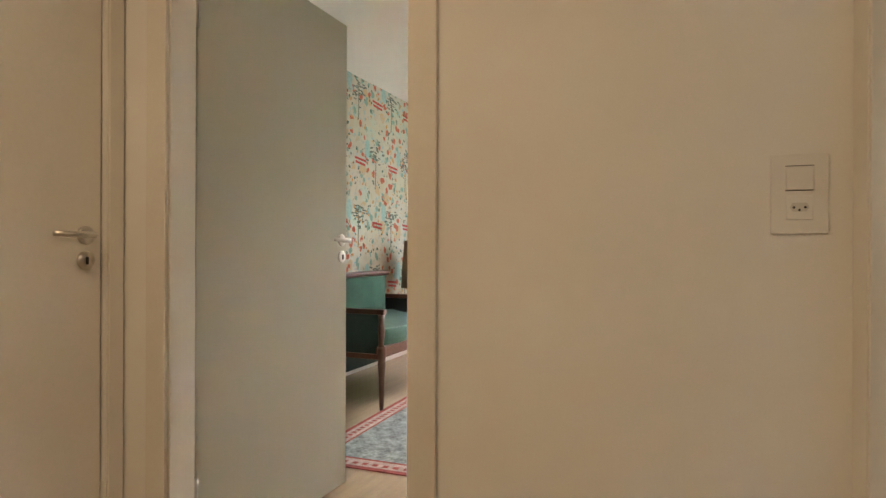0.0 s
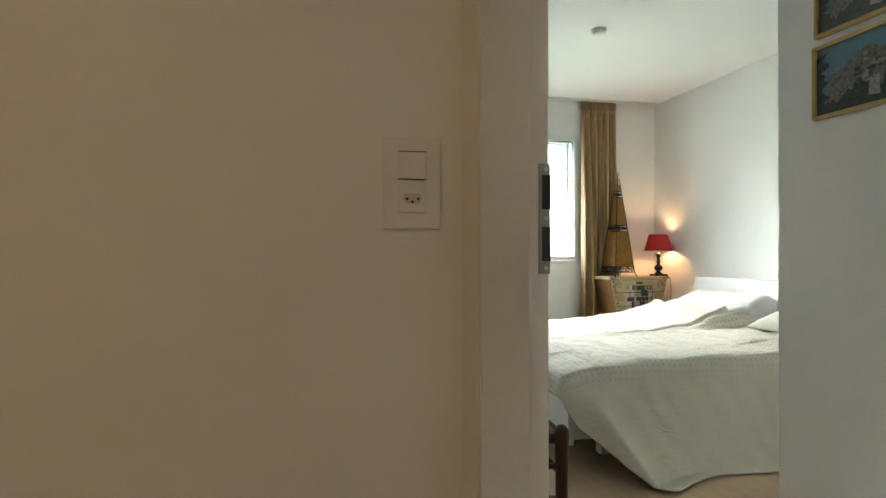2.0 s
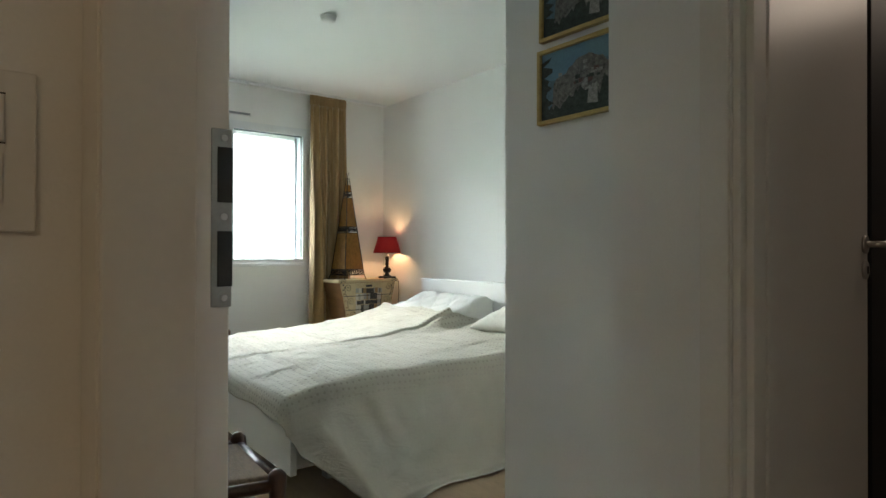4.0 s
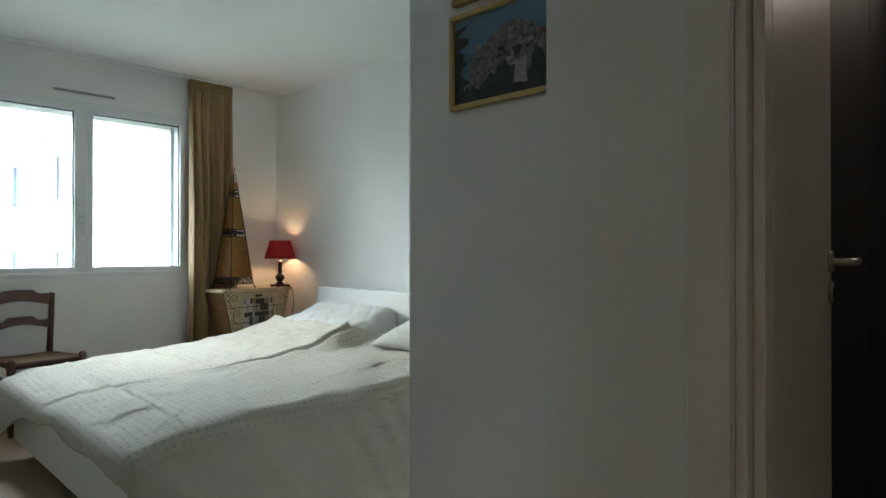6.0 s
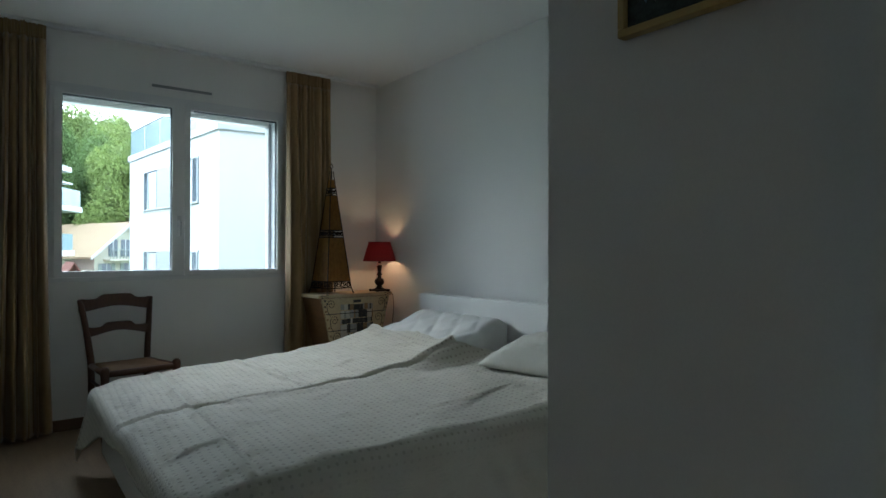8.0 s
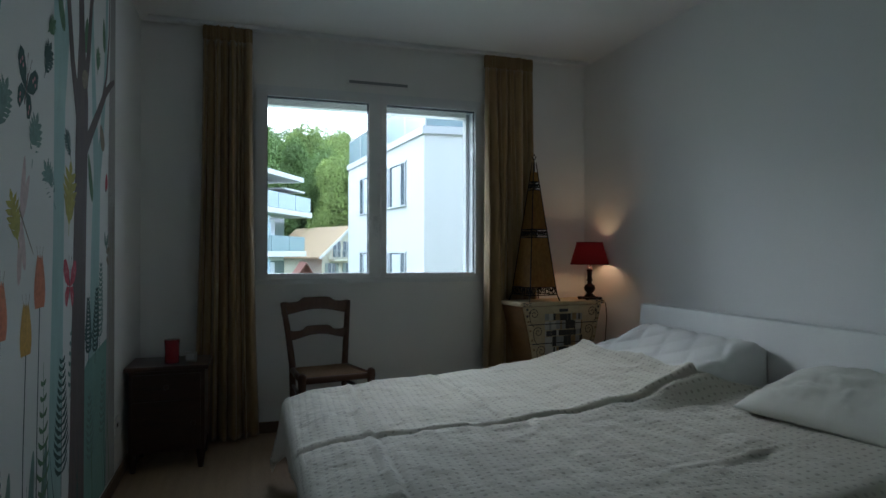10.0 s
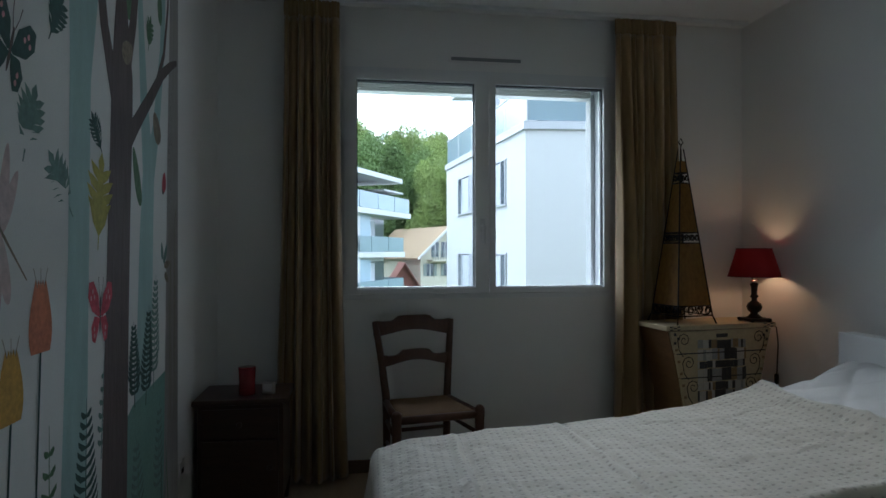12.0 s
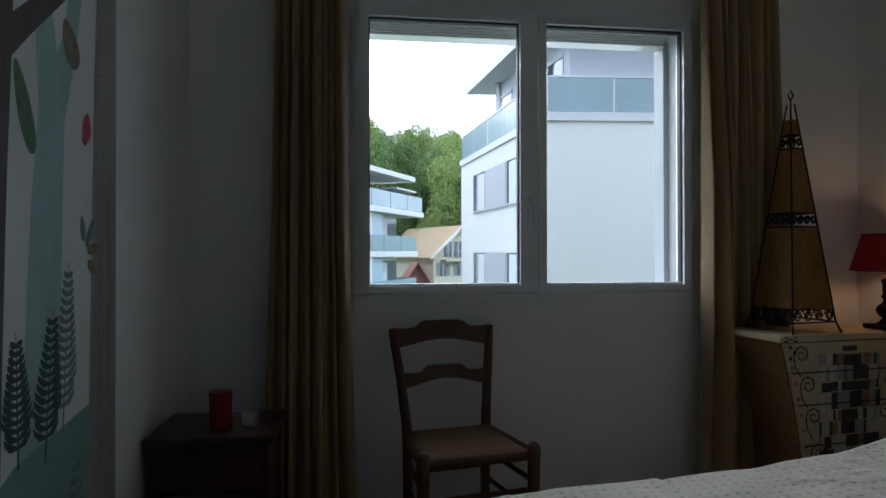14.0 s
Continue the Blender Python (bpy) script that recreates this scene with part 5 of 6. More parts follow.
tulip(3.915, 1.065, 0.088, "orange", 0.20)
tulip(3.794, 0.93, 0.082, "gold", 0.20)
tulip(3.60, 1.00, 0.085, "orange", 0.20)


def fern(y, z0, z1, ink, lean=0.0, fronds=13, reach=0.075):
    stroke("painted_stem", band([(y, z0, 0.0035), (y + lean / 2, (z0 + z1) / 2, 0.003), (y + lean, z1, 0.0012)]), ink)
    for k in range(fronds):
        u = 0.16 + 0.80 * k / fronds
        yy, zz = y + lean * u, z0 + (z1 - z0) * u
        r = reach * (1 - 0.88 * (u - 0.1)) * (1.0 if u > 0.25 else 0.75)
        for side in (-1, 1):
            stroke("painted_frond", band([(yy, zz, 0.0035), (yy + side * r * 0.5, zz + r * 0.12, 0.0085), (yy + side * r * 0.9, zz + r * 0.42, 0.006), (yy + side * r, zz + r * 0.62, 0.001)]), ink)


fern(4.515, 0.70, 0.985, "fern", -0.01, 13, 0.068)
fern(4.62, 0.68, 1.02, "fern", 0.035, 14, 0.075)
fern(4.70, 0.72, 1.13, "sage", 0.03, 15, 0.07)
fern(4.145, 0.30, 0.815, "fern", 0.01, 15, 0.105)
fern(3.955, 0.30, 0.80, "green", 0.0, 8, 0.07)
fern(4.75, 0.30, 0.66, "sage", 0.02, 9, 0.07)
fern(4.55, 0.25, 0.60, "sage", -0.02, 9, 0.08)
fern(3.55, 0.2, 0.7, "fern", 0.02, 12, 0.09)
fern(4.25, 0.62, 0.90, "sage", 0.02, 6, 0.035)
for k, (y, z, t) in enumerate(((4.84, 1.20, 0.5), (4.86, 1.16, 1.4), (4.80, 1.21, -0.2), (4.85, 1.11, 2.2))):
    plain_leaf(y, z, 0.085 - 0.01 * k, 0.028, t, "brown" if k % 2 else "sage")
rng = random.Random(5)
for k in range(26):
    y = rng.uniform(3.3, 4.9)
    stroke("painted_grass", band([(y, 0.09, 0.005), (y + rng.uniform(-0.03, 0.03), 0.25, 0.005), (y + rng.uniform(-0.06, 0.06), 0.36 + 0.14 * rng.random(), 0.001)]), rng.choice(("fern", "sage", "green")))

# ---- living room ----
WP = bpy.data.materials.new("pictorial_wallpaper")
WP.use_nodes = True
n, l = WP.node_tree.nodes, WP.node_tree.links
b = n["Principled BSDF"]
b.inputs["Roughness"].default_value = 0.7
tc = n.new("ShaderNodeTexCoord")
warp, add = n.new("ShaderNodeTexNoise"), n.new("ShaderNodeMixRGB")
warp.inputs["Scale"].default_value = 7
add.blend_type, add.inputs[0].default_value = "ADD", 0.10
l.new(tc.outputs["Object"], warp.inputs["Vector"])
l.new(tc.outputs["Object"], add.inputs[1])
l.new(warp.outputs["Color"], add.inputs[2])
base_color = None
layers = ((7.0, 0.46, ((0.54, 0.49, 0.38), (0.52, 0.50, 0.42), (0.48, 0.55, 0.48), (0.55, 0.42, 0.26))),
          (13.0, 0.36, ((0.50, 0.48, 0.40), (0.23, 0.38, 0.34), (0.50, 0.13, 0.08), (0.50, 0.48, 0.40))),
          (24.0, 0.34, ((0.47, 0.47, 0.42), (0.10, 0.16, 0.14), (0.52, 0.28, 0.10), (0.35, 0.48, 0.52))))
for sc, size, cols in layers:
    vo, rp, mask, mx = n.new("ShaderNodeTexVoronoi"), n.new("ShaderNodeValToRGB"), n.new("ShaderNodeMath"), n.new("ShaderNodeMixRGB")
    vo.inputs["Scale"].default_value = sc
    l.new(add.outputs[0], vo.inputs["Vector"])
    sep = n.new("ShaderNodeSeparateColor")
    l.new(vo.outputs["Color"], sep.inputs[0])
    l.new(sep.outputs[0], rp.inputs[0])
    rp.color_ramp.interpolation = "CONSTANT"
    for k in range(2):
        rp.color_ramp.elements.new(0.5)
    for e, pos, c in zip(rp.color_ramp.elements, (0.0, 0.3, 0.55, 0.78), cols):
        e.position, e.color = pos, (*c, 1)
    mask.operation = "LESS_THAN"
    mask.inputs[1].default_value = size
    l.new(vo.outputs["Distance"], mask.inputs[0])
    l.new(mask.outputs[0], mx.inputs[0])
    if base_color is None:
        mx.inputs[1].default_value = (0.54, 0.52, 0.44, 1)
    else:
        l.new(base_color, mx.inputs[1])
    l.new(rp.outputs[0], mx.inputs[2])
    base_color = mx.outputs[0]
l.new(base_color, b.inputs["Base Color"])
paper = tagged(part("wallpaper", boxes((-2.549, -2.546, 1.41, 5.89, 0.07, H - 0.002)), WP), "colourful pictorial wallpaper of trees, figures and pagodas", "wallpaper", kind="structure")
VERMILION = wash("vermilion_print", (0.45, 0.06, 0.05), 0.2, 30)
GREY_INK = wash("grey_tree_print", (0.14, 0.16, 0.14), 0.3, 40)
AQUA = wash("aqua_print", (0.33, 0.50, 0.50), 0.2, 30)
for row in range(4):
    for col in range(6):
        y, z = 2.6 + 0.62 * col + 0.31 * (row % 2), 0.75 + 0.55 * row
        for dz, half in ((0.0, 0.10), (-0.035, 0.085)):
            bm = bmesh.new()
            bm.faces.new([bm.verts.new((-2.5455, y + p * half, z + dz + q)) for p, q in ((-1, 0.010), (1, -0.004), (1, -0.024), (-1, -0.010))])
            part("printed_gate", bm, VERMILION, paper)
        bm = bmesh.new()
        for k in range(30):
            rg = random.Random(row * 100 + col * 31 + k)
            py, pz = y + 0.27 + rg.gauss(0, 0.06), z + 0.06 + rg.gauss(0, 0.055)
            bm.faces.new([bm.verts.new((-2.5453, py + 0.018 * math.cos(t) * 1.5, pz + 0.008 * math.sin(t))) for t in (0, 1.2, 2.4, 3.6, 4.9)])
        bm.faces.new([bm.verts.new((-2.5453, y + 0.27 + p, z + q)) for p, q in ((-0.006, -0.22), (0.008, -0.22), (0.012, 0.06), (0.0, 0.06))])
        tagged(part("printed_tree", bm, GREY_INK, paper), kind="stuff")
        bm = bmesh.new()
        bm.faces.new([bm.verts.new((-2.5452, y + 0.12 + 0.05 * math.cos(t), z + 0.10 + 0.085 * math.sin(t))) for t in [k * 0.55 for k in range(11)]])
        part("printed_figure_rock", bm, AQUA, paper)

VELVET = material("green_velvet", (0.022, 0.105, 0.068), 0.75, vary=0.3, scale=6, fine=60, bump=0.1, Sheen_Weight=0.12)
DARK_VELVET = material("dark_green_upholstery", (0.016, 0.035, 0.032), 0.8, vary=0.2, scale=8, fine=80)
SOFA_WOOD = material("carved_mahogany", (0.10, 0.035, 0.018), 0.35, vary=0.3, scale=9, fine=60)
sofa = thing("sofa", "antique green velvet settee with carved mahogany frame", "sofa", pose(-2.11, 4.02, 0))
S = pose(2.11, -4.02, 0)
for x, y in ((-1.775, 3.40), (-1.775, 4.66), (-2.44, 3.40), (-2.44, 4.66)):
    part("leg", lathe([(0.013, 0), (0.016, 0.05), (0.020, 0.22), (0.027, 0.30), (0.024, 0.33), (0.030, 0.36), (0.030, 0.42)], 16, pose(x, y, 0)), SOFA_WOOD, sofa, smooth=True, m=S)
part("seat_frame", boxes((-1.81, -1.755, 3.38, 4.68, 0.345, 0.415), bevel=0.008), SOFA_WOOD, sofa, m=S)
for y in (3.375, 4.645):
    part("arm_panel", boxes((-2.44, -1.79, y + 0.008, y + 0.032, 0.37, 0.64), bevel=0.004), DARK_VELVET, sofa, "dark upholstered side panel", m=S)
    part("arm_rail", boxes((-2.47, -1.745, y - 0.004, y + 0.044, 0.63, 0.665), bevel=0.01), SOFA_WOOD, sofa, m=S)
    part("arm_rail", boxes((-2.45, -1.79, y, y + 0.04, 0.335, 0.37), bevel=0.006), SOFA_WOOD, sofa, m=S)
    part("arm_post", lathe([(0.022, 0.36), (0.026, 0.40), (0.018, 0.44), (0.024, 0.52), (0.017, 0.58), (0.024, 0.635)], 16, pose(-1.775, y + 0.02, 0)), SOFA_WOOD, sofa, smooth=True, m=S)
bm = boxes((-2.43, -1.76, 3.43, 4.63, 0.40, 0.53), bevel=0.045)
bmesh.ops.subdivide_edges(bm, edges=bm.edges[:], cuts=5, use_grid_fill=True)
for v in bm.verts:
    v.co.z += 0.022 * noise.noise(v.co * 6) + 0.012 * noise.noise(v.co * 15)
    v.co.x += 0.012 * noise.noise(v.co * 7 + Vector((3, 0, 0)))
part("seat_cushion", bm, VELVET, sofa, "rumpled green velvet seat", True, S)
bm = boxes((-2.50, -2.37, 3.44, 4.62, 0.50, 0.835), bevel=0.04)
bmesh.ops.subdivide_edges(bm, edges=bm.edges[:], cuts=4, use_grid_fill=True)
for v in bm.verts:
    v.co.x += 0.010 * noise.noise(v.co * 5)
part("back_cushion", bm, VELVET, sofa, "buttonless green velvet back", True, S)
# Dark sheet added for the shade under the settee; no such cloth is known
part("shade_panel", boxes((-2.50, -2.47, 3.40, 4.66, 0.06, 0.42)), DARK_VELVET, sofa, "added dark panel for the shade under the settee", m=S)
part("back_rail", boxes((-2.52, -2.36, 3.40, 4.66, 0.835, 0.87), bevel=0.012), SOFA_WOOD, sofa, m=S)

floor_lamp = thing("floor_lamp", "floor lamp with brown drum shade beside the settee", "lamp", pose(-2.22, 5.08, 0))
part("base", lathe([(0.15, 0), (0.15, 0.015), (0.03, 0.03), (0.012, 0.045)], 28), BLACK_METAL, floor_lamp, smooth=True)
part("pole", lathe([(0.011, 0.04), (0.011, 1.0)], 12), BLACK_METAL, floor_lamp, smooth=True)
bm = lathe([(0.21, 0.70), (0.20, 0.90), (0.18, 1.14)], 40)
for f in [f for f in bm.faces if len(f.verts) > 4]:
    bm.faces.remove(f)
SHADE_BROWN = material("brown_shade_cloth", (0.34, 0.23, 0.14), 0.8, vary=0.1, scale=8)
n, l = SHADE_BROWN.node_tree.nodes, SHADE_BROWN.node_tree.links
b, thin, both = n["Principled BSDF"], n.new("ShaderNodeBsdfTranslucent"), n.new("ShaderNodeMixShader")
l.new(b.inputs["Base Color"].links[0].from_socket, thin.inputs[0])
both.inputs[0].default_value = 0.5
l.new(b.outputs[0], both.inputs[1])
l.new(thin.outputs[0], both.inputs[2])
l.new(both.outputs[0], n["Material Output"].inputs[0])
ob = part("shade", bm, SHADE_BROWN, floor_lamp, "brown cloth drum shade", True)
thick = ob.modifiers.new("thickness", "SOLIDIFY")
thick.thickness = 0.004

# patterned rug
RUG_BLUE = material("rug_field", (0.26, 0.28, 0.27), 0.95, vary=0.75, scale=16, fine=70, bump=0.4)
RUG_RED = material("rug_red_border", (0.34, 0.07, 0.06), 0.95, vary=0.4, scale=26, fine=120, bump=0.4)
RUG_PINK = material("rug_pale_border", (0.52, 0.36, 0.31), 0.95, vary=0.45, scale=24, fine=120, bump=0.4)
RUG_RUST = material("rug_rust_centre", (0.48, 0.19, 0.10), 0.95, vary=0.5, scale=18, fine=80, bump=0.4)
rug = thing("rug", "oriental rug with red border and blue field", "rug", pose(-0.98, 3.55, 0, 0, 0, 1.5))
W, D = 0.79, 1.13
part("edge_border", boxes((-W, W, -D, D, 0, 0.006), bevel=0.002), RUG_RED, rug, "dark red edge")
part("pale_border", boxes((-W + 0.03, W - 0.03, -D + 0.03, D - 0.03, 0.0062, 0.0072)), RUG_PINK, rug, "pale rose border")
part("red_stripe", boxes((-W + 0.11, W - 0.11, -D + 0.11, D - 0.11, 0.0074, 0.0080)), RUG_RED, rug)
part("field", boxes((-W + 0.125, W - 0.125, -D + 0.125, D - 0.125, 0.0082, 0.0090)), RUG_BLUE, rug, "faded blue field")
bm = bmesh.new()
bm.faces.new([bm.verts.new((0.46 * math.cos(t) * (1 + 0.16 * math.cos(8 * t)), 0.78 * math.sin(t) * (1 + 0.10 * math.cos(8 * t)), 0.0096)) for t in [k * math.pi / 48 for k in range(96)]])
part("medallion", bm, RUG_RUST, rug, "rust centre medallion")
for k in range(60):
    side_y = -D + 0.06 if k < 30 else D - 0.06
    x = -W + 0.09 + (k % 30) * 0.0555
    part("border_motif", boxes((x - 0.014, x + 0.014, side_y - 0.014, side_y + 0.014, 0.0074, 0.0082)), RUG_RED, rug)
for k in range(80):
    side_x = -W + 0.07 if k < 40 else W - 0.07
    y = -D + 0.14 + (k % 40) * 0.0505
    part("border_motif", boxes((side_x - 0.014, side_x + 0.014, y - 0.014, y + 0.014, 0.0074, 0.0082)), RUG_RED, rug)


# ---- outside ----
GROUND_Z = -6.5
FACADE = material("white_rendered_facade", (0.47, 0.475, 0.47), 0.85, vary=0.03, scale=0.6, fine=30, bump=0.05)
OWN_FACADE = material("grey_rendered_facade", (0.30, 0.29, 0.27), 0.85, vary=0.05, scale=0.6, fine=30, bump=0.05)
GREY_WALL = material("blue_grey_cladding", (0.36, 0.38, 0.42), 0.7, vary=0.05, scale=1, bump=0.02)
SHUTTER = material("grey_sliding_shutter", (0.28, 0.29, 0.31), 0.6, vary=0.06, scale=2, bump=0.02)
DARK_PANE = material("dark_window_pane", (0.06, 0.075, 0.09), 0.06, vary=0.2, scale=0.8, bump=0.0)
NET = material("pale_window_curtain", (0.42, 0.44, 0.47), 0.8, vary=0.15, scale=3, stretch=(8, 8, 0.5))
RAIL_GLASS = material("frosted_balcony_glass", (0.18, 0.24, 0.27), 0.2, vary=0.15, scale=0.8, bump=0.0)
SCREEN = material("pale_blue_screen_glass", (0.28, 0.36, 0.43), 0.25, vary=0.1, scale=0.8, bump=0.0)
ROOF_TILE = material("tan_roof_tiles", (0.25, 0.18, 0.105), 0.8, vary=0.25, scale=1.2, fine=12, bump=0.4)
RED_TILE = material("red_roof_tiles", (0.19, 0.075, 0.055), 0.8, vary=0.3, scale=1.2, fine=12, bump=0.4)
PLASTER = material("cream_plaster", (0.42, 0.40, 0.31), 0.85, vary=0.06, scale=0.8, fine=20)
SHUT_GREEN = material("grey_green_shutters", (0.16, 0.19, 0.17), 0.6, vary=0.1, scale=4)
MEADOW = material("meadow_grass", (0.07, 0.11, 0.035), 0.95, vary=0.4, scale=0.15, fine=3, bump=0.3)
BARK = material("tree_bark", (0.10, 0.075, 0.055), 0.9, vary=0.3, scale=2, fine=14, bump=0.4)
FOLIAGE = [material(f"spring_foliage_{k}", c, 0.7, vary=0.45, scale=0.5, fine=2.5, bump=0.0) for k, c in enumerate(((0.150, 0.205, 0.048), (0.095, 0.150, 0.038), (0.175, 0.230, 0.056)))]
for leafy in FOLIAGE:
    n, l = leafy.node_tree.nodes, leafy.node_tree.links
    b, thin, both = n["Principled BSDF"], n.new("ShaderNodeBsdfTranslucent"), n.new("ShaderNodeMixShader")
    l.new(b.inputs["Base Color"].links[0].from_socket, thin.inputs[0])
    both.inputs[0].default_value = 0.30
    l.new(b.outputs[0], both.inputs[1])
    l.new(thin.outputs[0], both.inputs[2])
    l.new(both.outputs[0], n["Material Output"].inputs[0])

bm = bmesh.new()
rows = []
for y, z in ((-60, 0), (6.3, 0), (55, 0.0), (75, 1.5), (110, 9), (200, 22), (900, 40)):
    rows.append([bm.verts.new((x, y, GROUND_Z + z)) for x in (-900, -120, -40, 0, 40, 120, 900)])
for a, c in zip(rows, rows[1:]):
    for k in range(6):
        bm.faces.new((a[k], a[k + 1], c[k + 1], c[k]))
structure("ground", bm, MEADOW, "green ground rising to a wooded hill", "ground")

# the outer wall of the building that holds the flat
# Unseen part, added at an assumed size to shade the block opposite
structure("wall_own_building", boxes((-14, -1.52, 6.055, 6.11, GROUND_Z, 10), (-0.48, WX0 - 0.005, 6.055, 6.11, GROUND_Z, 10), (WX1 + 0.005, 16, 6.055, 6.11, GROUND_Z, 10), (-1.52, -0.48, 6.055, 6.11, GROUND_Z, 0.78), (-1.52, -0.48, 6.055, 6.11, 2.16, 10), (WX0 - 0.005, WX1 + 0.005, 6.055, 6.11, GROUND_Z, 0.925), (WX0 - 0.005, WX1 + 0.005, 6.055, 6.11, WZ1, 10), (-2.7, 3.75, -1.6, 6.05, H + 0.16, 2.9)), OWN_FACADE, "unseen rendered outer wall around the bedroom window, shading the block opposite", "wall")


def at_wall(x0, y0, x1, y1):
    """A frame whose x runs along a wall from the first point to the second and whose -y looks out of it."""
    return pose(x0, y0, 0, 0, 0, math.degrees(math.atan2(y1 - y0, x1 - x0)))


# white apartment block across the way; its long side runs back from the near corner
block = thing("apartment_block", "modern white apartment block with glass-railed roof terrace", "building", pose(5.74, 17.89, GROUND_Z))
Z0 = -GROUND_Z
far_x, far_y = 4.92 - 5.74, 26.22 - 17.89
bm = bmesh.new()
corner = [(0, 0), (14, -1.2), (14 + far_x, far_y - 1.2), (far_x, far_y)]
lo, hi = [bm.verts.new((x, y, 0)) for x, y in corner], [bm.verts.new((x, y, Z0 + 4.45)) for x, y in corner]
bm.faces.new(lo[::-1])
bm.faces.new(hi)
for k in range(4):
    bm.faces.new((lo[k], lo[(k + 1) % 4], hi[(k + 1) % 4], hi[k]))
part("wall", bm, FACADE, block, "white rendered wall")


def ring(z0, z1, grow, mat, name, label):
    bm = bmesh.new()
    cx, cy = sum(p[0] for p in corner) / 4, sum(p[1] for p in corner) / 4
    out = []
    for x, y in corner:
        dx, dy = x - cx, y - cy
        out.append((x + (grow if dx > 0 else -grow), y + (grow if dy > 0 else -grow)))
    lo, hi = [bm.verts.new((x, y, z0)) for x, y in out], [bm.verts.new((x, y, z1)) for x, y in out]
    bm.faces.new(lo[::-1])
    bm.faces.new(hi)
    for k in range(4):
        bm.faces.new((lo[k], lo[(k + 1) % 4], hi[(k + 1) % 4], hi[k]))
    return part(name, bm, mat, block, label)


ring(Z0 + 4.45, Z0 + 4.66, 0.06, LEDGE, "coping", "pale metal coping")
ring(Z0 + 7.20, Z0 + 7.48, -0.15, FACADE, "roof", "white projecting flat roof")
length = math.hypot(far_x, far_y)
side_m = at_wall(far_x, far_y, 0, 0)  # runs from the far corner to the near one, looking towards -x


def long_window(s0, s1, z0, z1):
    """A ribbon window in the long side: s counts from the near corner."""
    a, c = length - s1, length - s0
    w = part("window", boxes((a, c, -0.012, -0.004, z0 + Z0, z1 + Z0)), DARK_PANE, block, "ribbon window with grey sliding shutter", m=side_m)
    part("frame", boxes((a - 0.05, c + 0.05, -0.03, -0.001, z1 + Z0, z1 + Z0 + 0.05)), LEDGE, w)
    part("sill", boxes((a - 0.05, c + 0.05, -0.07, -0.001, z0 + Z0 - 0.05, z0 + Z0), bevel=0.01), LEDGE, w)
    part("shutter", boxes((a + 1.55, c - 1.55, -0.05, -0.013, z0 + Z0 + 0.01, z1 + Z0 - 0.01), bevel=0.01), SHUTTER, w, "grey sliding shutter")
    for x0, x1 in ((a + 0.55, a + 1.35), (c - 1.3, c - 0.5)):
        part("curtain", boxes((x0, x1, -0.016, -0.0125, z0 + Z0 + 0.02, z1 + Z0 - 0.04)), NET, w, "pale net curtain")
    for x in (a + 0.02, a + 0.5, a + 1.5, c - 1.5, c - 0.45, c - 0.04):
        part("mullion", boxes((x - 0.03, x + 0.03, -0.035, -0.017, z0 + Z0, z1 + Z0)), LEDGE, w)


long_window(1.47, 6.61, 2.58, 3.86)
long_window(1.47, 6.61, -0.3, 1.12)
long_window(1.47, 6.61, -3.2, -1.9)
# roof terrace: glass rail along both sides and the set-back top floor
for m0, run in ((side_m, length), (at_wall(0, 0, 14, -1.2), 14.05)):
    count = round(run / 1.75)
    for k in range(count):
        a, c = run * k / count + 0.02, run * (k + 1) / count - 0.02
        part("rail_pane", boxes((a, c, 0.03, 0.05, Z0 + 4.70, Z0 + 5.55)), RAIL_GLASS, block, "bluish balcony glass pane", m=m0)
        part("rail_post", boxes((c, c + 0.04, 0.025, 0.06, Z0 + 4.66, Z0 + 5.60)), LEDGE, block, m=m0)
    part("handrail", boxes((0, run, 0.015, 0.065, Z0 + 5.56, Z0 + 5.61), bevel=0.008), LEDGE, block, m=m0)
bm = bmesh.new()
inner = [(1.05, 1.2), (13.2, 0.3), (13.2 + far_x, far_y - 2.2), (1.05 + far_x, far_y - 1.4)]
lo, hi = [bm.verts.new((x, y, Z0 + 4.66)) for x, y in inner], [bm.verts.new((x, y, Z0 + 7.20)) for x, y in inner]
bm.faces.new(lo[::-1])
bm.faces.new(hi)
for k in range(4):
    bm.faces.new((lo[k], lo[(k + 1) % 4], hi[(k + 1) % 4], hi[k]))
part("penthouse_wall", bm, GREY_WALL, block, "blue-grey top floor wall")
pent_m = at_wall(1.05 + far_x, far_y - 1.4, 1.05, 1.2)
for a, c in ((0.4, 1.6), (2.1, 3.4), (4.0, 5.4)):
    w = part("window", boxes((a, c, -0.02, -0.004, Z0 + 4.9, Z0 + 6.6)), DARK_PANE, block, m=pent_m)
    part("frame", boxes((a - 0.05, c + 0.05, -0.05, -0.021, Z0 + 6.6, Z0 + 6.7)), LEDGE, w)
for x, y in ((0.55, 2.9), (0.35, 6.4)):
    bm = bmesh.new()
    tube(bm, [(x + 0.25, y, Z0 + 4.66), (x - 0.15, y, Z0 + 7.20)], 0.09, 10)
    part("column", bm, FACADE, block, smooth=True)

# stepped apartment house to the left, balconies with glass fronts
steps = thing("balcony_house", "white apartment house with wrap-around glass balconies", "building", pose(5.14, 43.6, GROUND_Z, 0, 0, math.degrees(math.atan2(7.63, 4.1))))
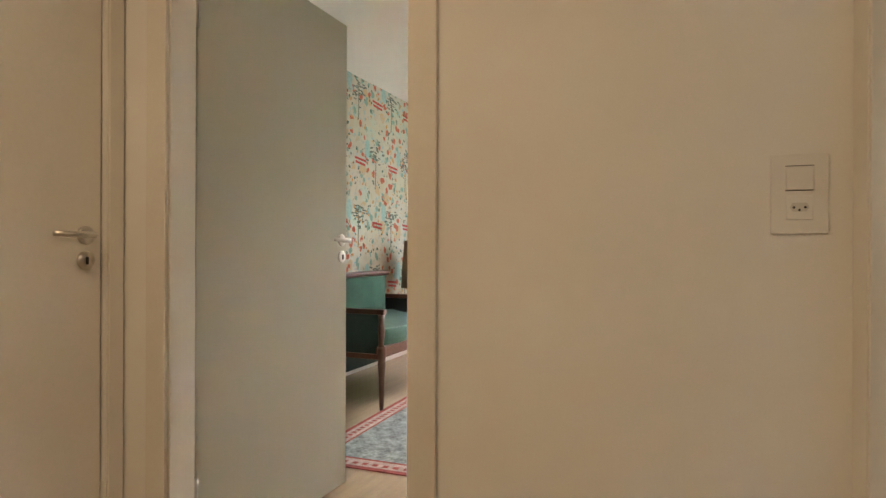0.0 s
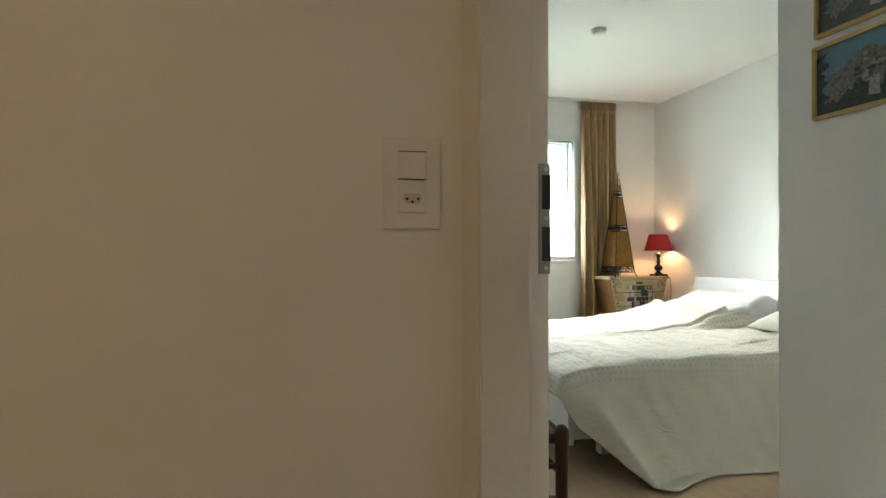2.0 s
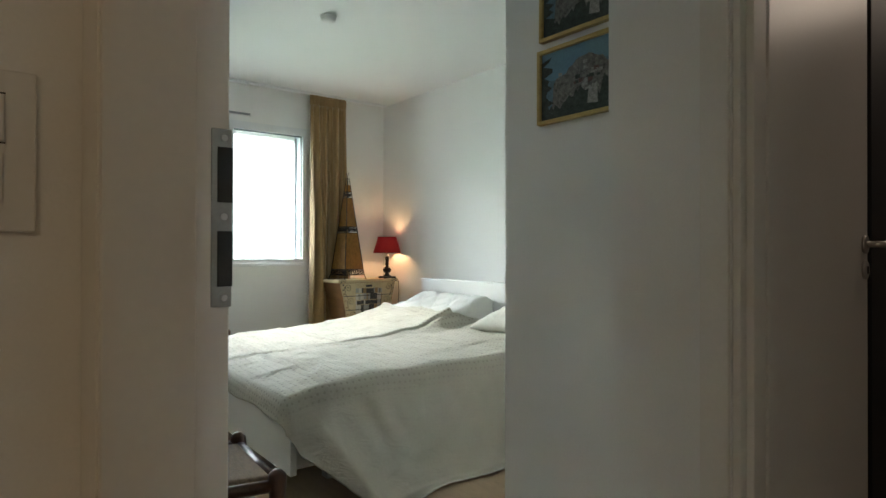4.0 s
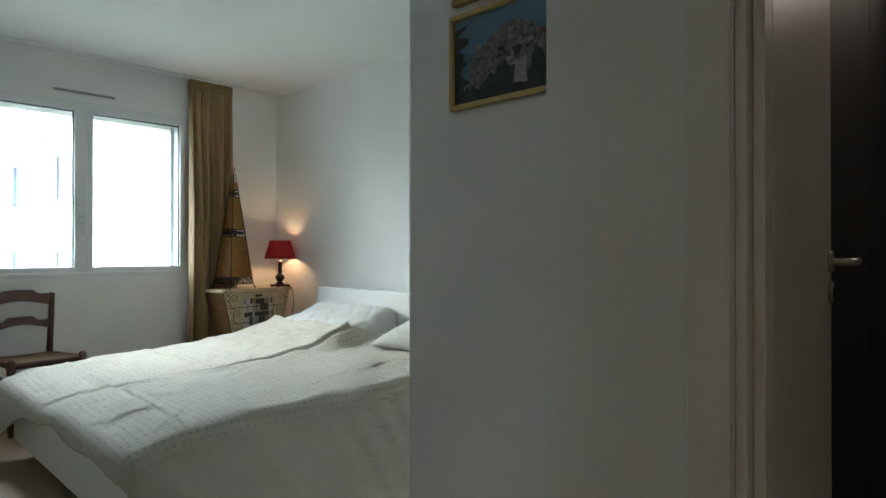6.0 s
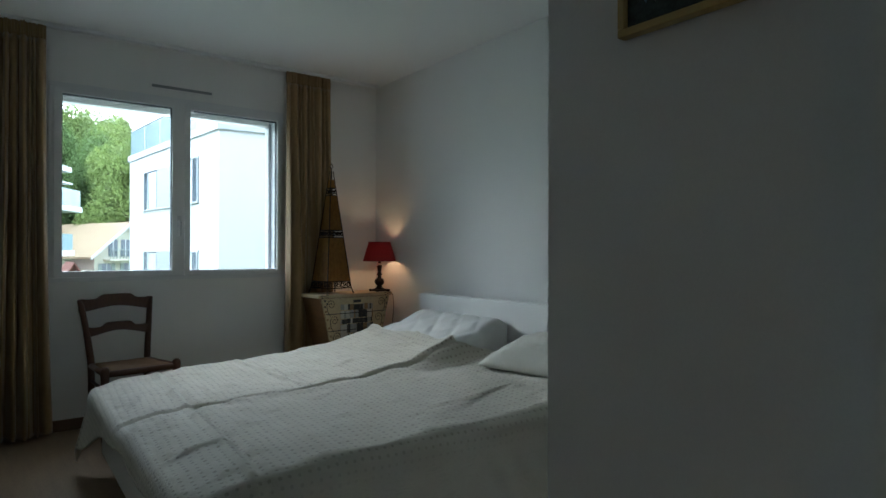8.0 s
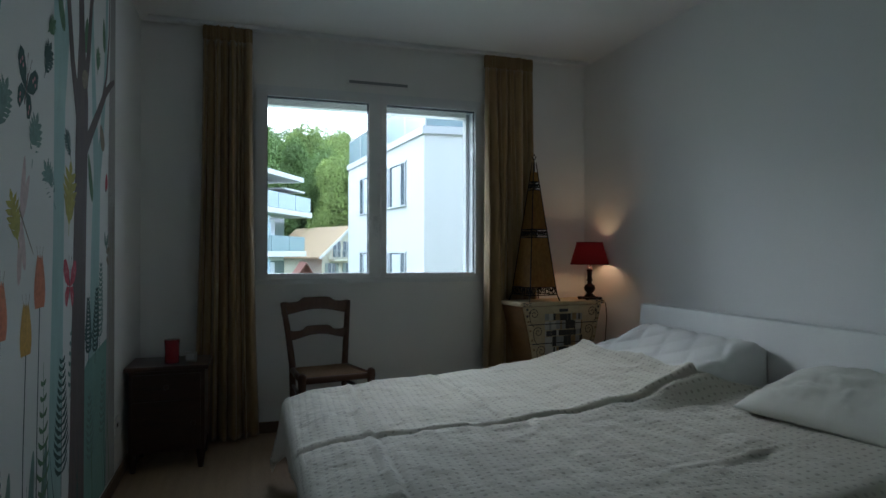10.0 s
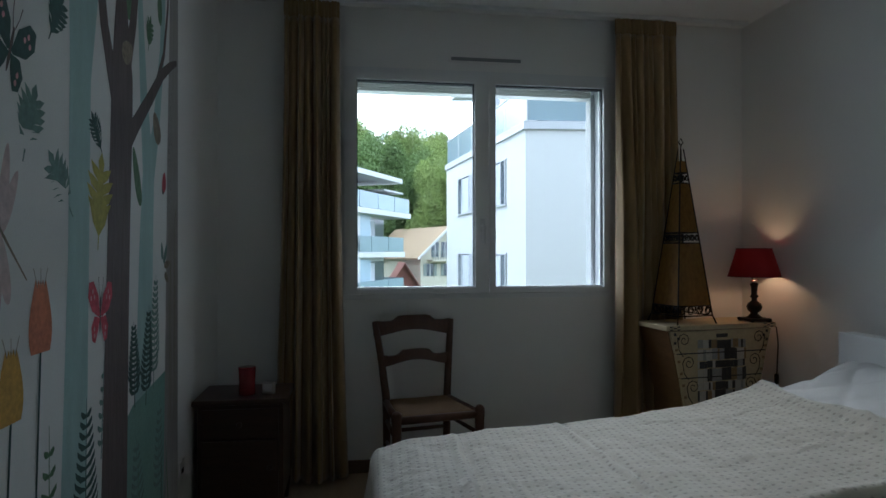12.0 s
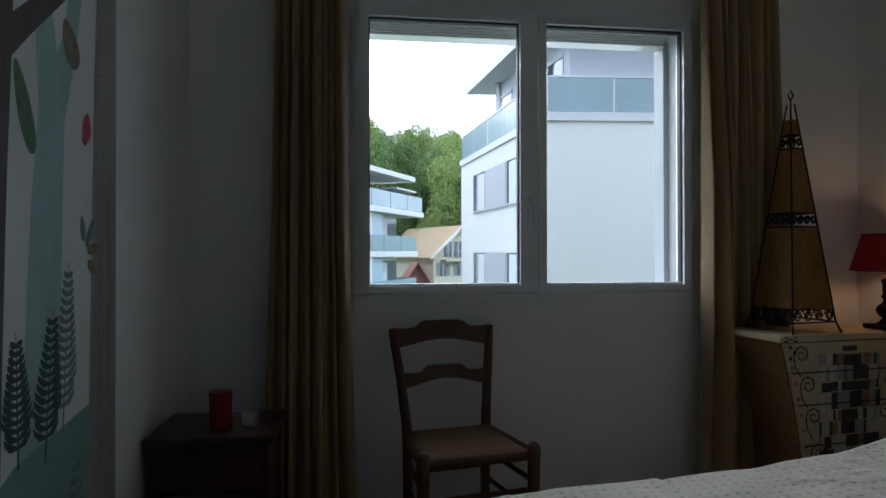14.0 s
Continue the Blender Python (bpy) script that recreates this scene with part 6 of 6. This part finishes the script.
# local x runs back along the facade and ends at the corner; -y looks out over the gap
part("wall", boxes((-22, -1.6, 1.3, 12, 0, Z0 + 3.45)), FACADE, steps, "white rendered wall")
part("wall", boxes((-22, -6.75, 0.36, 1.299, 0, Z0 + 3.45)), FACADE, steps, "white rendered wall")
part("penthouse_wall", boxes((-22, -3.0, 2.6, 11, Z0 + 3.8, Z0 + 5.75)), GREY_WALL, steps, "blue-grey top floor wall")
part("roof", boxes((-22.6, -0.7, 0.3, 12.4, Z0 + 5.78, Z0 + 6.10), bevel=0.04), FACADE, steps, "white projecting flat roof")
for z in (5.15, 4.75):
    part("roof_fin", boxes((-3.0, 0.1, 0.6, 3.2, Z0 + z, Z0 + z + 0.10)), FACADE, steps)
for z, out in ((3.45, 0.0), (0.85, 0.3), (-1.85, 0.3), (-4.5, 0.3)):
    slab = part("balcony", boxes((-22, 0.0 - out, 0.0 + out, 6.0, Z0 + z, Z0 + z + 0.34), bevel=0.03), FACADE, steps, "white balcony slab")
    for k in range(9 if z > 3 else 3):
        x0 = -21.9 + 2.42 * k if z > 3 else -7.65 + 2.42 * k
        part("glass_panel", boxes((x0, x0 + 2.36, 0.06 + out, 0.09 + out, Z0 + z + 0.36, Z0 + z + 1.30)), RAIL_GLASS, slab, "bluish balcony glass")
    for k in range(2):
        part("glass_panel", boxes((-0.09 - out, -0.06 - out, 0.15 + out + 2.3 * k, 2.4 + out + 2.3 * k, Z0 + z + 0.36, Z0 + z + 1.30)), RAIL_GLASS, slab, "bluish balcony glass")
for z in (1.2, -1.5, -4.15):
    for x0 in (-3.85,):
        w = part("window", boxes((x0, x0 + 2.2, 1.26, 1.295, Z0 + z, Z0 + z + 2.1)), DARK_PANE, steps, "tall balcony window")
        part("curtain", boxes((x0 + 0.1, x0 + 0.8, 1.245, 1.258, Z0 + z + 0.1, Z0 + z + 2.0)), NET, w)
    part("screen", boxes((-6.7, -4.9, 0.62, 0.67, Z0 + z, Z0 + z + 2.25)), SCREEN, steps, "pale blue wind screen")
    part("window", boxes((-1.595, -1.56, 2.4, 5.0, Z0 + z, Z0 + z + 2.0)), DARK_PANE, steps)
for x0 in (-4.6, -8.2):
    part("window", boxes((x0, x0 + 1.4, 2.56, 2.595, Z0 + 4.0, Z0 + 5.55)), DARK_PANE, steps)

# old house with tiled gable roof
house = thing("gabled_house", "old cream house with tan tiled gable roof", "house", pose(6.55, 50.3, GROUND_Z, 0, 0, 24))
HALF = 2.45
part("wall", boxes((0, 2 * HALF, 0, 9, 0, Z0 + 0.95)), PLASTER, house, "cream plaster wall")
bm = bmesh.new()
prism(bm, [(0, Z0 + 0.95), (2 * HALF, Z0 + 0.95), (HALF, Z0 + 3.05)], 0.2, pose(0, 0.02, 0))
part("gable", bm, PLASTER, house, "cream plaster gable")
for s in (-1, 1):
    bm = bmesh.new()
    prism(bm, [(HALF, Z0 + 3.3), (HALF + s * 2.95, Z0 + 0.72), (HALF + s * 2.95, Z0 + 0.60), (HALF, Z0 + 3.15)], 9.4, pose(0, -0.5, 0))
    part("roof_slope", bm, ROOF_TILE, house, "tan tiled roof slope")
    bm = bmesh.new()
    prism(bm, [(HALF, Z0 + 3.34), (HALF + s * 3.0, Z0 + 0.74), (HALF + s * 3.0, Z0 + 0.54), (HALF, Z0 + 3.1)], 0.08, pose(0, -0.6, 0))
    part("bargeboard", bm, FACADE, house, "white bargeboard")
for x, z in ((0.55, -0.75), (2.2, -0.75), (0.55, -3.4), (2.2, -3.4), (3.7, -0.75)):
    w = part("window", boxes((x, x + 0.62, -0.03, -0.004, Z0 + z, Z0 + z + 1.0)), DARK_PANE, house)
    part("frame", boxes((x + 0.28, x + 0.34, -0.05, -0.031, Z0 + z, Z0 + z + 1.0)), FACADE, w)
    for s in (-0.32, 0.66):
        part("shutter", boxes((x + s, x + s + 0.28, -0.07, -0.02, Z0 + z, Z0 + z + 1.0), bevel=0.01), SHUT_GREEN, w, "grey-green wooden shutter")
for x in (1.0, 1.95, 2.9):
    w = part("window", boxes((x, x + 0.7, -0.03, -0.004, Z0 + 0.75, Z0 + 2.0)), DARK_PANE, house)
    part("frame", boxes((x + 0.31, x + 0.37, -0.05, -0.031, Z0 + 0.75, Z0 + 2.0)), FACADE, w)
balc = part("balcony", boxes((0.6, 4.2, -0.9, -0.02, Z0 + 0.45, Z0 + 0.57)), PLASTER, house, "small wooden balcony")
for k in range(15):
    part("baluster", boxes((0.62 + 0.24 * k, 0.67 + 0.24 * k, -0.9, -0.85, Z0 + 0.57, Z0 + 1.2)), SHUT_GREEN, balc)
part("balcony_rail", boxes((0.6, 4.2, -0.92, -0.84, Z0 + 1.2, Z0 + 1.28)), SHUT_GREEN, balc)
barn = thing("red_roofed_barn", "low barn with red tiled roof beside the old house", "barn", pose(3.85, 47.5, GROUND_Z - 1.1))
part("wall", boxes((-0.3, 2.7, 0, 5, 0, Z0 - 0.9)), PLASTER, barn, "plaster wall")
for s in (-1, 1):
    bm = bmesh.new()
    prism(bm, [(1.2, Z0 + 1.5), (1.2 + s * 1.6, Z0 - 1.0), (1.2 + s * 1.6, Z0 - 1.15), (1.2, Z0 + 1.35)], 6.0, pose(0, -0.4, 0))
    part("roof_slope", bm, RED_TILE, barn, "red tiled roof slope")
bm = bmesh.new()
prism(bm, [(-0.35, Z0 - 0.9), (2.75, Z0 - 0.9), (1.2, Z0 + 1.35)], 0.1, pose(0, 0.05, 0))
part("gable", bm, RED_TILE, barn, "red boarded gable")


# ---- trees on the hill ----
def crown_mesh(seed, count):
    rng = random.Random(seed)
    centres = []
    for k in range(44):
        t = rng.random()
        rad = (0.30 + 0.70 * math.sin(math.pi * (0.18 + 0.72 * t))) * rng.uniform(0.35, 1.0)
        ang = rng.uniform(0, 2 * math.pi)
        centres.append((rad * math.cos(ang) * 0.92, rad * math.sin(ang) * 0.92, 0.32 + 1.65 * t, rng.uniform(0.15, 0.33)))
    verts, faces = [], []
    for _ in range(count):
        cx, cy, cz, cr = rng.choice(centres)
        d = Vector((rng.gauss(0, 1), rng.gauss(0, 1), rng.gauss(0.55, 0.9))).normalized()
        p = Vector((cx, cy, cz)) + d * cr * (0.62 + 0.48 * rng.random())
        nrm = (d * 0.8 + Vector((rng.gauss(0, 0.8), rng.gauss(0, 0.8), 0.4 + rng.gauss(0, 0.7)))).normalized()
        u = nrm.orthogonal().normalized()
        v = nrm.cross(u)
        spin = rng.uniform(0, 6.28)
        u, v = u * math.cos(spin) + v * math.sin(spin), v * math.cos(spin) - u * math.sin(spin)
        s = rng.uniform(0.008, 0.024)
        i = len(verts)
        verts += [p + u * s, p + v * s * 0.62, p - u * s, p - v * s * 0.62]
        faces.append((i, i + 1, i + 2, i + 3))
    me = bpy.data.meshes.new("crown")
    me.from_pydata([tuple(q) for q in verts], [], faces)
    return me


CROWNS = [crown_mesh(20 + k, 70000) for k in range(3)]
for k, me in enumerate(CROWNS):
    me.materials.append(FOLIAGE[k])


def trunk_bm(seed):
    rng = random.Random(seed)
    bm = bmesh.new()
    tube(bm, [(0, 0, 0), (0.02, 0.0, 0.4), (0.0, 0.03, 0.9), (0.03, 0.0, 1.6)], [0.055, 0.045, 0.032, 0.012], 10)
    for j in range(9):
        a, z = j * 2.4, 0.45 + 0.11 * j
        tube(bm, [(0, 0, z), (0.25 * math.cos(a), 0.25 * math.sin(a), z + 0.18), (0.55 * math.cos(a), 0.55 * math.sin(a), z + 0.40)], [0.02, 0.013, 0.005], 6)
    return bm


trees = []
for k in range(3):
    t = thing("tree", "broad leafy green tree on the wooded hill", "tree", pose(0, 200 + 20 * k, GROUND_Z), "trees on the hill")
    part("trunk", trunk_bm(k), BARK, t, smooth=True)
    c = new("crown", CROWNS[k])
    c.parent = t
    trees.append(t)
rng = random.Random(77)
spots = [(-6, 66, 10.6), (0.5, 64, 10.0), (-1.5, 78, 12.8), (5.2, 72, 9.6), (8.3, 66, 10.6), (11.8, 70, 10.2), (7.0, 84, 12.5), (14.5, 62, 10.8), (18, 72, 11.5), (-12, 74, 11), (3.4, 62, 7.8), (10.0, 58, 7.6), (22, 66, 11), (2.5, 92, 13.0), (12.5, 90, 13.4), (-8, 92, 13), (27, 78, 12), (-20, 80, 12), (20, 95, 14), (-15, 60, 9)]
for k, (x, y, size) in enumerate(spots):
    src = trees[k % 3]
    base = GROUND_Z + max(0.0, (y - 62) * 0.12)
    rise = 0.225 - 0.045 * math.exp(-((x / y - 0.066) / 0.018) ** 2) - 0.02 * (x / y > 0.09) + 0.03 * (x / y < 0.045) + 0.014 * math.sin(2.3 * k)
    size = min(size, (1.2 + rise * y - base) / 2.3)
    m = pose(x, y, base, 0, 0, rng.uniform(0, 360))
    t = src if k < 3 else copy_thing(src, m)
    t.matrix_basis = m @ Matrix.Diagonal((size * 0.62 * rng.uniform(0.9, 1.1), size * 0.62, size, 1))
bm = bmesh.new()
for j in range(12):
    r, z = 0.9 * (1 - j / 12) + 0.1, 1.5 + j * 0.85
    for k in range(26):
        a = k * 0.2417 + j * 0.7
        tip = (r * math.cos(a), r * math.sin(a), z - 0.35)
        bm.faces.new([bm.verts.new(q) for q in ((0, 0, z + 0.55), (tip[0] * 0.6 - 0.12 * math.sin(a), tip[1] * 0.6 + 0.12 * math.cos(a), z), tip, (tip[0] * 0.6 + 0.12 * math.sin(a), tip[1] * 0.6 - 0.12 * math.cos(a), z))])
cypress = thing("conifer", "slim dark conifer rising above the broadleaf wood", "tree", pose(6.6, 88, GROUND_Z + 11.0))
bm2 = bmesh.new()
tube(bm2, [(0, 0, 0), (0, 0, 10)], [0.25, 0.05], 8)
part("trunk", bm2, BARK, cypress, smooth=True)
part("crown", bm, material("conifer_needles", (0.03, 0.055, 0.03), 0.8, vary=0.3, scale=2), cypress)
